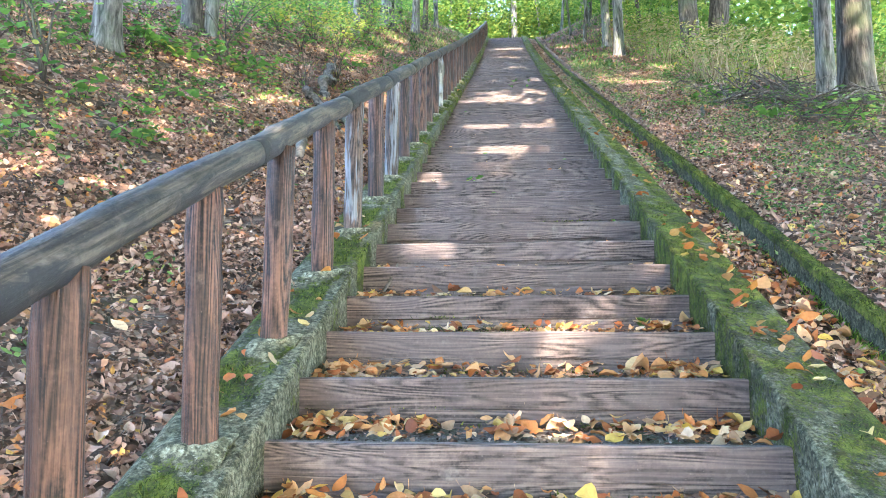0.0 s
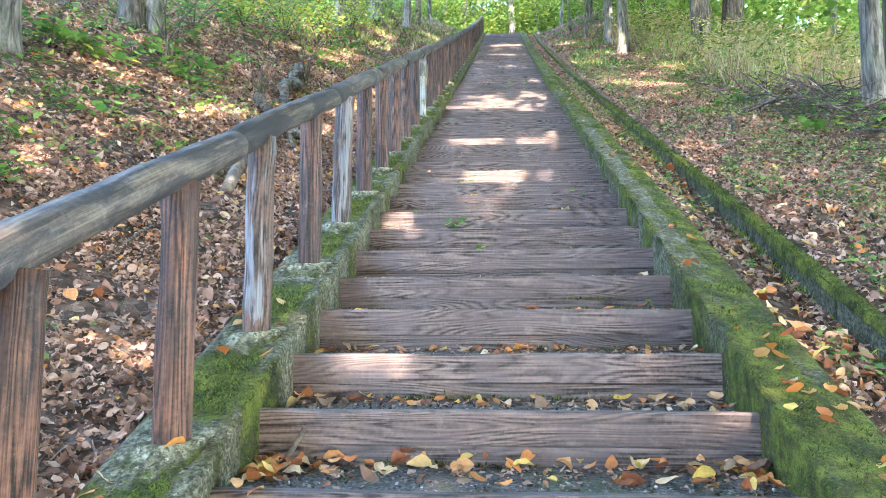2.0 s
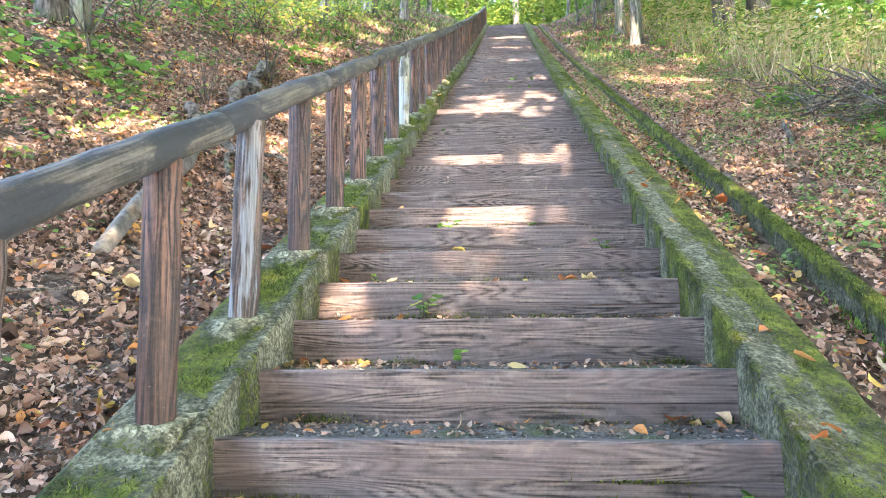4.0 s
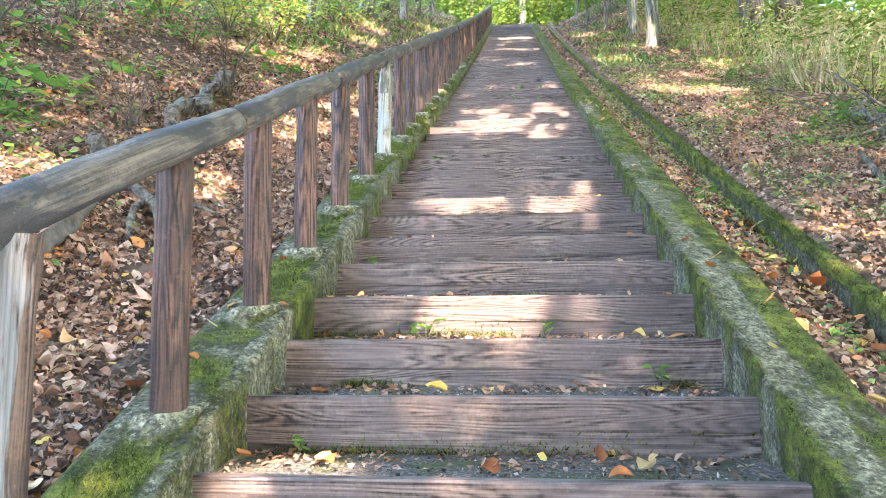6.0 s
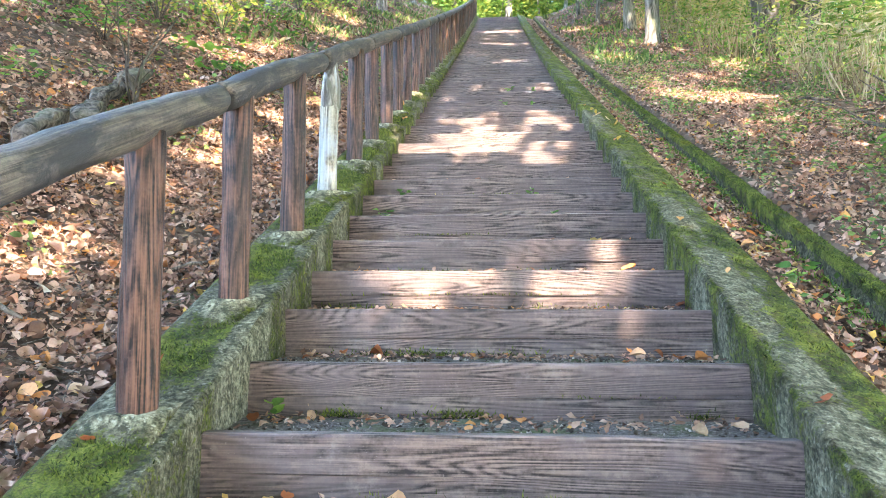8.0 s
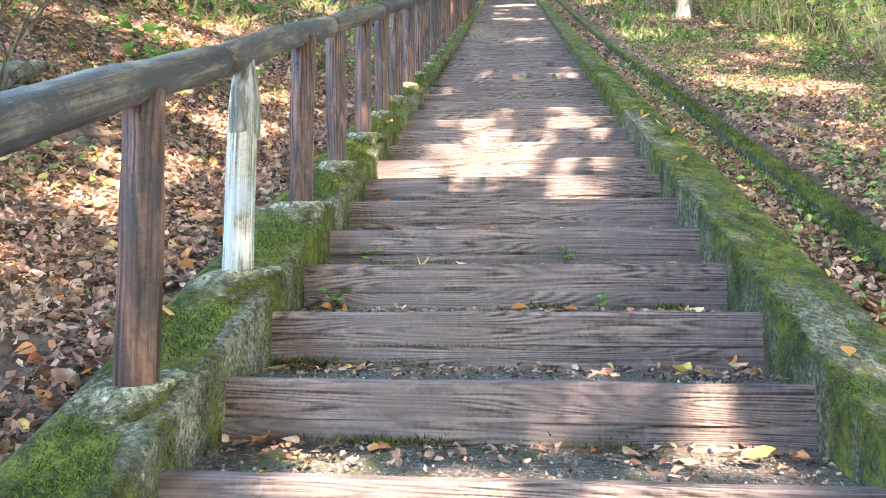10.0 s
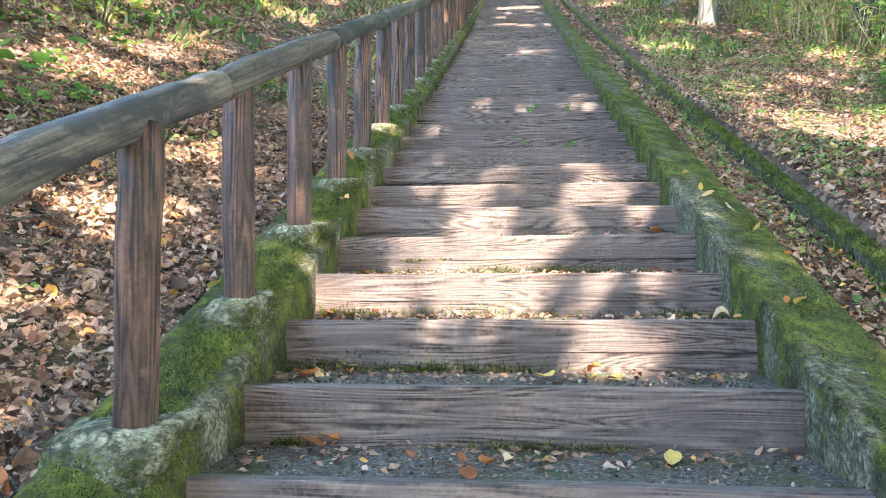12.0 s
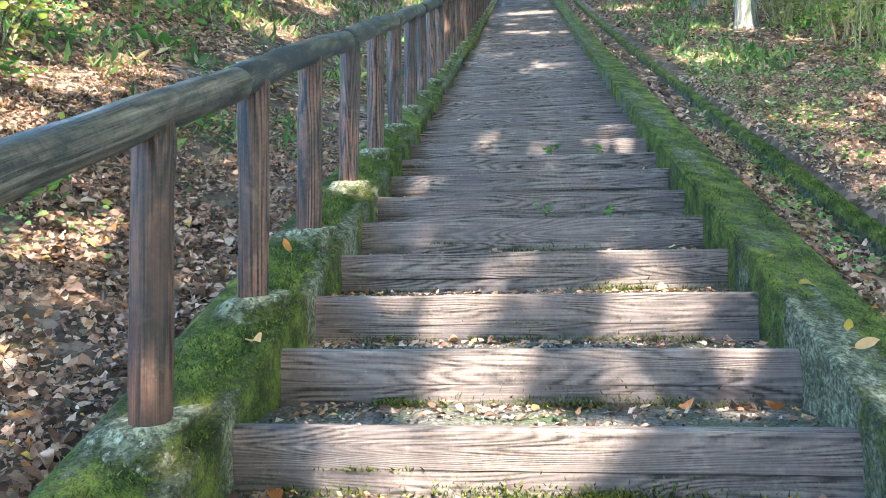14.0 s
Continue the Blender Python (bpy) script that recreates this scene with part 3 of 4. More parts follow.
def build_handrail():
    fence = tagged(new("handrail_fence"), "rustic log handrail with dark stained round posts", "handrail")
    posts = [post_mesh("post", POST, s) for s in range(6)]
    pale, half = pale_post_mesh(), post_mesh("post", HALF_POST, 32)
    head = Geo().tube([(0, 0, z) for z in (0.50, 0.52, 0.60, 0.67, 0.74, 0.79, 0.815)], (0.048, 0.0555, 0.0555, 0.051, 0.040, 0.033, 0.028), 16, 0.08, 9).mesh("bark_head", HEAD_BARK)
    collars = [collar_mesh(s) for s in range(4)]
    for i, y in enumerate(POST_Y):
        z = rise(y) + 0.11 + sag_left(y, RAIL_X)
        me = pale if abs(y - 7.82) < 0.3 else half if min(abs(y - 3.46), abs(y - 2.0)) < 0.3 else posts[i % 6]
        p = part("post", me, None, fence, "peeled pale grey post" if me is pale else "partly peeled post with a pale streak" if me is half else "")
        p.matrix_basis = pose(RAIL_X, y, z, pick.uniform(-1, 1), pick.uniform(-0.8, 0.8), 47 * i)
        if me is pale:
            part("bark_head", head, None, p, "rough grey bark left at the head")
        c = part("footing", collars[i % 4], None, fence, "pale cement footing")
        c.matrix_basis = pose(RAIL_X, y, z + 0.004, 0, 0, 0) @ Matrix.Diagonal((1.55, 1.7, 1.0, 1) if i in (18, 19) else (1.22, 1.3, 1.0, 1))
    angle = math.degrees(math.atan(SLOPE))
    y, i, reach = -5.728, 0, 1.487
    rails = [rail_mesh(reach / math.cos(radians(angle)) - 0.003, s) for s in range(6)]
    while y < TOP_Y - 0.2:
        r = part("rail", rails[i % 6], None, fence)
        tip = math.degrees(math.atan((rise(y + reach) - rise(y)) / reach))
        r.matrix_basis = pose(RAIL_X, y, rise(y) + 0.922, tip, 0, 0)
        y, i = y + reach, i + 1
    # the fence turns aside at the head of the stairs
    for j in range(3):
        p = part("post", posts[j], None, fence)
        p.matrix_basis = pose(RAIL_X - 0.35 * j, TOP_Y + 0.3 + 0.5 * j, line(TOP_Y + 0.3) + 0.12)
    r = part("rail", rail_mesh(1.25, 9), None, fence)
    r.matrix_basis = pose(RAIL_X, TOP_Y + 0.25, line(TOP_Y) + 0.95, 0, 0, 35)


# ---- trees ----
# wanted sun patches (x, y, radius), left open in the unseen leaf cover
SUN_GAPS_STAIRS = [(0.08, 0.03, 0.10), (0.32, 0.9, 0.13), (0.7, 1.35, 0.06), (-0.58, 2.1, 0.07), (-0.58, 3.74, 0.15), (-0.68, 4.27, 0.13), (-0.25, 4.58, 0.12), (-0.41, 5.35, 0.14), (0.0, 5.32, 0.20), (0.28, 5.14, 0.12),
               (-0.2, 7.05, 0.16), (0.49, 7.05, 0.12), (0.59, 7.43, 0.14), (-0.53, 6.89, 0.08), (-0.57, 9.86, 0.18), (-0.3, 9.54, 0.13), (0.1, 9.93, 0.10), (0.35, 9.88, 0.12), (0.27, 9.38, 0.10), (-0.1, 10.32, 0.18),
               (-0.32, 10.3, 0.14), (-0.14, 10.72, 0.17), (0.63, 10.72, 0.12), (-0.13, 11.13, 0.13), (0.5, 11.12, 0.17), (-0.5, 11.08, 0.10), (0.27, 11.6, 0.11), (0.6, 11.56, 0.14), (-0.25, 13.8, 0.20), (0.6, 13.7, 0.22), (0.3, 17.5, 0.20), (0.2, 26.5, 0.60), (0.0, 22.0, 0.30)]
SUN_GAPS_BANKS = [(-3.2, 13.1, 0.35), (-3.3, 11.8, 0.4), (-2.68, 5.56, 0.22), (-3.7, 5.75, 0.25), (-3.9, 14, 0.3), (-1.9, 6.63, 0.25), (-2.64, 6.0, 0.22), (-2.1, 7.77, 0.35), (-1.9, 8.68, 0.3), (-1.97, 7.04, 0.25),
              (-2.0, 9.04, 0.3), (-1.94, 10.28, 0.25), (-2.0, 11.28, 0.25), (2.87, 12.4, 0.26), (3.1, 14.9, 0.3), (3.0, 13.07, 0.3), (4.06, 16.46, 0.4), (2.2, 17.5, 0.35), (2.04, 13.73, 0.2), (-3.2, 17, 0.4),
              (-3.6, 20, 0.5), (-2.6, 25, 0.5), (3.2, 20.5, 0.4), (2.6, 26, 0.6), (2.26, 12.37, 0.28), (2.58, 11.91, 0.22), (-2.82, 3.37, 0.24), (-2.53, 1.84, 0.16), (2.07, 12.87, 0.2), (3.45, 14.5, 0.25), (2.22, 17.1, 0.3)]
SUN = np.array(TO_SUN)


# drops the leaves that stand between the sun and a wanted patch
def clear_of_sun_gaps(P):
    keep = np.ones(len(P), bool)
    for x, y, r in SUN_GAPS_STAIRS + SUN_GAPS_BANKS:
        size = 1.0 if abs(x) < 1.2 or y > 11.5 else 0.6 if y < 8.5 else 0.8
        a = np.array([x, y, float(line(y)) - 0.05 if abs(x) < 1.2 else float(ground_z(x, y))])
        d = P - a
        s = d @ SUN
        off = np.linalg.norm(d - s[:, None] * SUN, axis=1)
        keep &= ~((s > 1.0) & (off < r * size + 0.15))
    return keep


def build_tree(x, y, radius, height, material, label, crown=4.6, lean=(0, 0), seed=0):
    r0 = random.Random(seed + 100)
    base = Vector((x, y, float(ground_z(x, y)) - 0.12))
    tree = tagged(new("tree"), label, "tree")
    tree.location = base
    zs = [0, 0.12, 0.35, 0.8, 1.6, 3, 5, 7.5, height]
    path, rad = [], []
    bend = [r0.uniform(-0.05, 0.05), r0.uniform(-0.05, 0.05)]
    for z in zs:
        s = z / height
        path.append((lean[0] * z + bend[0] * math.sin(4 * s) * 2 * s, lean[1] * z + bend[1] * math.sin(5 * s) * 2 * s, z))
        rad.append(radius * (1 - 0.75 * s) * (1.45 if z == 0 else 1.22 if z < 0.2 else 1.06 if z < 0.5 else 1))
    part("trunk", Geo().tube(path, rad, 14, 0.035, seed), material, tree)
    for k in range(4):
        a = 1.57 * k + r0.uniform(-0.5, 0.5)
        z0 = height * r0.uniform(0.45, 0.8)
        p0 = Vector((lean[0] * z0, lean[1] * z0, z0))
        reach = crown * r0.uniform(0.5, 0.85)
        pts = [p0 + Vector((math.cos(a) * reach * q, math.sin(a) * reach * q, reach * 0.6 * q + 0.3 * math.sin(6 * q + k))) for q in (0, 0.25, 0.5, 0.75, 1)]
        part("limb", Geo().tube(pts, [radius * 0.35 * (1 - 0.8 * q) for q in (0, 0.25, 0.5, 0.75, 1)], 8, 0.03, seed + k), material, tree)
    return tree


GREY, DARK = "mature tree with grey bark on the wooded bank", "dark furrowed trunk among bamboo grass"
DARK_BANK = "tree with dark furrowed bark on the wooded slope"


def build_trees():
    rows = [(-4.36, 5.0, 0.15, 11, BARK_GREY, GREY, 0.02), (-4.52, 7.5, 0.15, 11, BARK_DARK, GREY, -0.03), (-4.3, 7.6, 0.10, 9, BARK_GREY, GREY, 0.04), (-4.5, 18.6, 0.24, 12, BARK_GREY, GREY, 0.0), (-4.1, 22.0, 0.26, 11, BARK_GREY, GREY, 0.02),
            (-4.4, 26.0, 0.25, 12, BARK_GREY, GREY, 0.03), (3.58, 20.5, 0.17, 12, BARK_GREY, GREY, -0.01), (3.75, 24.2, 0.17, 12, BARK_GREY, GREY, -0.03), (5.05, 17.4, 0.27, 12, BARK_DARK, DARK, -0.04),
            (5.72, 17.6, 0.29, 12, BARK_DARK, DARK, 0.09), (4.70, 8.6, 0.135, 12, BARK_GREY, GREY, 0.0), (5.3, 8.95, 0.27, 13, BARK_DARK, DARK, 0.01), (3.9, 31.0, 0.10, 10, BARK_GREY, GREY, -0.12),
            (4.2, 33.2, 0.09, 10, BARK_DARK, DARK, 0.05), (0.55, 38.0, 0.2, 11, BARK_GREY, "slender tree at the head of the stairs", 0.0), (-2.2, 39.0, 0.16, 11, BARK_DARK, DARK, 0.04), (2.6, 41.0, 0.16, 11, BARK_DARK, DARK, -0.04)]
    # younger trees towards the head of the stairs
    rows += [(3.3, 27.6, 0.07, 9, BARK_GREY, GREY, 0.05), (3.0, 30.2, 0.06, 9, BARK_GREY, GREY, -0.10), (4.7, 29.5, 0.09, 10, BARK_DARK, DARK, 0.03), (2.9, 34.5, 0.08, 10, BARK_GREY, GREY, 0.08), (4.9, 23.5, 0.08, 10, BARK_DARK, DARK, -0.09),
            (-0.3, 41.5, 0.07, 10, BARK_DARK, DARK, 0.05), (1.5, 40.0, 0.06, 10, BARK_DARK, DARK, -0.06), (-1.2, 40.2, 0.08, 10, BARK_DARK, DARK, 0.02), (-3.9, 15.8, 0.10, 10, BARK_GREY, GREY, 0.04), (-3.5, 25.2, 0.16, 11, BARK_GREY, GREY, 0.02), (-3.5, 28.6, 0.13, 11, BARK_DARK, DARK, 0.03), (-3.3, 31.8, 0.12, 11, BARK_GREY, GREY, -0.03), (-4.3, 19.6, 0.2, 11, BARK_DARK, DARK, 0.0)]
    made = []
    for i, (x, y, r, h, m, label, lean) in enumerate(rows):
        made.append(build_tree(x, y, r, h, m, DARK_BANK if m is BARK_DARK and x < 3 else label, 4.8, (lean, 0.0), i))
    # trees added unseen behind the walker, and up both banks; their crowns help shade
    more = [(-4.8, -4.5), (4.6, -3.5), (-5.5, -10), (5.2, -9), (0.5, -15), (-7.5, 0.5), (8.0, 3.5), (7.5, -2), (9, -8), (-8, -16), (9.5, 8), (-8, 12), (10, 15), (-8.5, 24), (9, 27), (-7, 32), (8, 35), (3.0, -13)]
    for i, (x, y) in enumerate(more):
        made.append(build_tree(x, y, 0.16 + 0.02 * (i % 5), 10.5 + 0.4 * (i % 4), (BARK_GREY, BARK_DARK)[i % 2], (GREY, DARK_BANK)[i % 2], 5.0, (0.02 * ((i % 3) - 1), 0), 40 + i))
    grow_shade_crowns(made)


def grow_shade_crowns(trees):
    """The unseen crowns close over the stairs to shade them; each spray of leaves belongs to the nearest trunk."""
    n, per = 6000, 22
    # leaf cover chosen per ground point, then moved up the sun's ray
    x, y = rng.uniform(-9, 10, n), rng.uniform(-9, 36, n)
    keep = rng.random(n) < np.where(np.abs(x - 0.3) < 3.4, 1.0, np.where(x < 0, 0.8, 0.62))
    x, y = np.concatenate([x[keep], rng.uniform(-1.7, 2.0, 230)]), np.concatenate([y[keep], rng.uniform(-3, 18, 230)])
    centre = np.stack([x, y, ground_z(x, y)], -1) + SUN * rng.uniform(5.5, 11, len(x))[:, None]
    P = np.repeat(centre, per, 0) + rng.normal(0, 1, (len(x) * per, 3)) * np.array([0.42, 0.42, 0.3])
    P = P[clear_of_sun_gaps(P)]
    roots = np.array([t.location[:] for t in trees])
    owner = np.argmin(((P[:, None, :2] - roots[None, :, :2]) ** 2).sum(2), 1)
    for i, t in enumerate(trees):
        q = P[owner == i]
        if len(q):
            me = cloud("crown", q - roots[i], rng.normal(0, 1, (len(q), 3)) + np.array([0, 0, 1.0]), rng.uniform(0.3, 0.55, len(q)), CROWN, BLADE, 0.3)
            part("crown", me, None, t)


# ---- far woods ----
def build_far_woods():
    g = Geo()
    for i in range(190):
        side = 1 if i % 5 < 3 else -1
        x = side * rng.uniform(5.5, 38)
        y = rng.uniform(18, 75) if i % 4 else rng.uniform(38, 80)
        if i % 4 == 0:
            x = rng.uniform(-16, 16)
        z = float(ground_z(x, y))
        h, r, l = rng.uniform(7, 11), rng.uniform(0.05, 0.15), rng.normal(0, 0.08)
        g.tube([(x + l * t * h, y, z - 0.2 + t * h) for t in (0, 0.2, 0.5, 1)], [r * 1.3, r, r * 0.8, r * 0.3], 7, 0.03, i, False)
    for i in range(70):
        x, y = rng.uniform(-9, 11), rng.uniform(37.5, 50)
        z, h, r, l = float(ground_z(x, y)), rng.uniform(6, 10), rng.uniform(0.035, 0.09), rng.normal(0, 0.09)
        g.tube([(x + l * t * h, y, z - 0.2 + t * h) for t in (0, 0.2, 0.5, 1)], [r * 1.2, r, r * 0.8, r * 0.3], 7, 0.03, 400 + i, False)
    tagged(part("far_trunks", g, BARK_GREY), "slender grey trunks of the wood behind", "woodland", kind="stuff")

    def foliage(name, boxes, per, size, material, label, spread):
        P = []
        for x0, x1, y0, y1, h0, h1, n in boxes:
            c = np.stack([rng.uniform(x0, x1, n), rng.uniform(y0, y1, n)], -1)
            c = np.concatenate([c, (ground_z(c[:, 0], c[:, 1]) + rng.uniform(h0, h1, n))[:, None]], 1)
            q = np.repeat(c, per, 0) + rng.normal(0, 1, (n * per, 3)) * np.array([spread, spread, spread * 0.55])
            P.append(q)
        P = np.concatenate(P)
        P = P[(P[:, 2] > ground_z(P[:, 0], P[:, 1]) + 0.05) & (np.abs(P[:, 0] + 0.3) > np.where(P[:, 1] < TOP_Y + 1.5, 2.6, 0))]
        P = P[clear_of_sun_gaps(P)]
        me = cloud(name, P, rng.normal(0, 1, (len(P), 3)) + np.array([0, -0.4, 0.9]), rng.uniform(size[0], size[1], len(P)), material, BLADE, 0.4)
        tagged(part(name, me, None), label, "foliage", kind="stuff")

    # sunlight on the far wood is put into BRIGHT's lighter leaf colours
    foliage("far_foliage", [(5, 30, 20, 60, 0.6, 13, 720), (7, 16, 14, 34, 1.0, 8, 150), (-30, -5, 16, 60, 0.8, 7, 260), (-13, 13, 42, 56, 0.3, 12, 520), (8, 24, 4, 24, 1.0, 9, 200)], 120, (0.15, 0.34), BRIGHT, "green foliage of the wood behind in lighter, sunlit colours", 0.75)
    # shade at the stair head is put into CROWN's darker leaf colours
    foliage("far_foliage", [(-13, 13, 38, 47, 0.2, 10, 420), (3.5, 9, 26, 38, 0.8, 7, 80), (-5, 7, 37.5, 45, 0.1, 4.5, 420)], 110, (0.12, 0.28), CROWN, "green foliage at the head of the stairs in darker, shaded colours", 0.7)
    foliage("thicket", [(4.2, 9.5, 21, 28, 0.25, 1.3, 70), (7.6, 10, 12, 21, 0.25, 1.3, 50), (4.2, 5.3, 12, 20, 0.1, 0.6, 28), (6, 10, 6, 12, 0.3, 1.4, 60), (-7.5, -3.7, 9.5, 26, 0.15, 0.9, 150), (-8, -4.6, 1, 10, 0.2, 0.9, 50), (-7, -3.6, 26, 35, 0.1, 0.8, 60)], 110, (0.05, 0.11), GREEN, "low green thicket on the forest floor", 0.33)
    n = 9500
    P = np.stack([rng.uniform(4.0, 9.5, n), rng.uniform(11.5, 26, n)], -1)
    P = P[(P[:, 0] > 4.0 + 0.5 * np.sin(P[:, 1] * 0.9)) & ((P[:, 0] < 5.2) | (P[:, 0] > 7.5) | (P[:, 1] > 20.5) | (P[:, 1] < 17))]
    P = np.concatenate([P, ground_z(P[:, 0], P[:, 1])[:, None]], 1)
    side = rng.normal(0, 1, (len(P), 3))
    side[:, 2] = rng.normal(0, 0.25, len(P))
    tagged(part("dry_stalks", cloud("dry_stalks", P, side, rng.uniform(0.35, 1.05, len(P)), DRY, (SPIKE[0] * np.array([1, 0.22, 1]), SPIKE[1]), 0.1, 0.3, upright(len(P), 0.3)), None), "dry beige bamboo-grass stalks", "grass", kind="stuff")
    q = P[rng.integers(0, len(P), 10000)] + np.stack([rng.normal(0, 0.12, 10000), rng.normal(0, 0.12, 10000), rng.uniform(0.25, 1.15, 10000)], -1)
    tagged(part("bamboo_grass", cloud("bamboo_grass", q, rng.normal(0, 1, (10000, 3)) + np.array([0, 0, 0.6]), rng.uniform(0.09, 0.2, 10000), SASA, (BLADE[0] * np.array([1, 0.4, 1]), BLADE[1]), 0.4), None), "withered bamboo-grass leaves", "grass", kind="stuff")


# ---- leaf litter ----
def lay(x, y, lift=0.012):
    return np.stack([x, y, ground_z(x, y) + lift + rng.uniform(0, 0.02, len(x))], -1)


def build_litter():
    def field(name, x0, x1, y0, y1, n, size, material, label, shape=LEAF, tilt=0.35, curl=0.8):
        x, y = rng.uniform(x0, x1, n), rng.uniform(y0, y1, n)
        if material is LITTER:
            drift = lumps(x * 2.3, y * 2.3) + 0.7 * lumps(x * 6.1 + 3, y * 6.1) + rng.normal(0, 0.25, n)
            keep = drift > np.quantile(drift, 0.13)
            x, y, n = x[keep], y[keep], int(keep.sum())
        tagged(part(name, cloud(name, lay(x, y), ground_normal(x, y), rng.uniform(*size, n), material, shape, tilt, curl), None), label, "leaf litter", kind="stuff")

    field("leaf_litter", -3.2, -1.19, -2.6, 14, 78000, (0.014, 0.044), LITTER, "dry brown leaf litter on the bank", SCRAP, 0.5, 1.0)
    field("leaf_litter", -3.2, -1.19, -1.5, 12, 13000, (0.025, 0.06), LITTER, "curled dry leaves lying in drifts on the bank", FINE, 0.5, 1.1)
    field("leaf_litter", -3.2, -1.17, -2.6, 13, 4000, (0.045, 0.085), LITTER, "larger curled brown leaves on the bank", FINE, 0.4, 1.1)
    field("litter_twigs", -3.4, -1.25, -2.6, 14, 15000, (0.03, 0.2), TWIG, "thin dead stalks strewn in the litter", (SPIKE[0] * np.array([1, 0.35, 1]), SPIKE[1]), 0.15, 0.1)
    field("litter_twigs", 1.66, 4.2, -1, 14, 8000, (0.03, 0.17), TWIG, "thin dead stalks strewn beside the gutter", (SPIKE[0] * np.array([1, 0.35, 1]), SPIKE[1]), 0.15, 0.1)
    field("leaf_litter", -5.6, -3.0, -1, 16, 32000, (0.025, 0.068), LITTER, "dry brown leaf litter on the upper bank", SCRAP, 0.5, 1.0)
    field("litter_twigs", -5.2, -2.6, -1, 14, 9000, (0.05, 0.25), TWIG, "dead stalks and thin twigs on the upper bank", (SPIKE[0] * np.array([1, 0.3, 1]), SPIKE[1]), 0.3, 0.1)
    field("leaf_litter", -6, -1.2, 14, 35, 16000, (0.04, 0.10), LITTER, "brown leaf litter up the bank", BLADE)
    field("leaf_litter", 1.62, 3.6, -1.0, 16, 50000, (0.014, 0.044), LITTER, "brown leaf litter beside the gutter edging", SCRAP, 0.5, 1.0)
    field("leaf_litter", 1.64, 3.6, -1.0, 12, 5500, (0.03, 0.07), LITTER, "larger curled brown leaves beside the edging", FINE, 0.45, 1.1)
    field("leaf_litter", 3.4, 7, 1, 18, 15000, (0.03, 0.08), LITTER, "brown leaf litter under the trees", BLADE)
    field("leaf_litter", 1.7, 6, 16, 34, 14000, (0.04, 0.10), LITTER, "brown leaf litter along the slope", BLADE)
    field("leaf_litter", 1.17, 1.51, -1.5, 14, 9000, (0.014, 0.05), LITTER, "leaf litter in the shallow gutter strip", SCRAP, 0.5, 1.0)
    field("leaf_litter", 1.17, 1.51, 14, 34, 1200, (0.05, 0.1), LITTER, "leaf litter in the upper gutter strip", BLADE)
    field("fresh_leaves", -3.5, -1.18, -2.6, 9, 480, (0.045, 0.095), FRESH, "bright orange and yellow fallen leaves", FINE, 0.25)
    field("fresh_leaves", 1.17, 1.51, -1.5, 8, 190, (0.05, 0.095), FRESH, "orange fallen leaves in the gutter strip", FINE, 0.25)
    field("fresh_leaves", 1.65, 5, -1, 12, 260, (0.05, 0.095), FRESH, "orange fallen leaves under the trees", FINE, 0.25)
    field("fresh_leaves", 1.1, 1.5, -1.5, 2.6, 300, (0.05, 0.10), FRESH, "drift of orange and tan leaves beside the kerb", FINE, 0.25)
    field("fresh_leaves", 1.64, 2.6, -1, 5, 160, (0.05, 0.09), FRESH, "scattered tan and orange leaves beyond the gutter", FINE, 0.25)
    # low herbs and grass in the litter
    for x0, x1, y0, y1, n, share, size, label in ((1.66, 5.5, 0, 18, 46000, 0.55, (0.018, 0.055), "small feathery green herbs beside the gutter"), (-5, -1.7, 0, 18, 14000, 0.30, (0.02, 0.06), "small green herbs sprouting through the litter"),
                                                  (1.18, 1.52, 0, 14, 2600, 0.4, (0.02, 0.05), "small ferns and herbs in the gutter strip")):
        x, y = rng.uniform(x0, x1, n), rng.uniform(y0, y1, n)
        patch = lumps(x * 1.7, y * 1.7) + 0.6 * lumps(x * 5, y * 5) + 0.5 * lumps(x * 13, y * 13)
        keep = patch > np.quantile(patch, 1 - share)
        x, y = x[keep], y[keep]
        P = lay(x, y, 0.015)
        P[:, 2] += rng.uniform(0, 0.06, len(P))
        tagged(part("ground_herbs", cloud("ground_herbs", P, ground_normal(x, y), rng.uniform(size[0], size[1], len(P)), HERB, LEAF if x0 < 0 else BLADE, 0.6), None), label, "herbs", kind="stuff")
    for x0, x1, y0, y1, n, material, label in ((-6, -1.5, 13, 35, 9000, HERB, "low green growth up the bank"), (-6, -1.9, 12, 34, 5000, DRY, "dry grass tussocks up the bank"), (1.8, 6.5, 16, 35, 7000, HERB, "low green growth along the slope")):
        x, y = rng.uniform(x0, x1, n), rng.uniform(y0, y1, n)
        patch = lumps(x * 1.1, y * 1.1) + 0.6 * lumps(x * 4, y * 4)
        x, y = x[patch > 0.05], y[patch > 0.05]
        P = lay(x, y, 0.01)
        side = rng.normal(0, 1, (len(P), 3))
        side[:, 2] *= 0.4
        tagged(part("bank_grass", cloud("bank_grass", P, side, rng.uniform(0.06, 0.2, len(P)), material, (BLADE[0] * np.array([1, 0.5, 1]), BLADE[1]), 0.3, 0.4, upright(len(P), 0.7)), None), label, "grass", kind="stuff")
    n = 8000
    x, y = 1.535 - np.abs(rng.normal(0, 0.035, n)), rng.uniform(-1, 15, n)
    keep = np.sin(2.1 * y) + np.sin(0.8 * y + 1) + rng.normal(0, 0.5, n) > 0.1
    P = lay(x[keep], y[keep], 0.0)
    up = np.stack([rng.normal(0, 1, len(P)), rng.normal(0, 1, len(P)), rng.normal(0, 0.3, len(P))], -1)
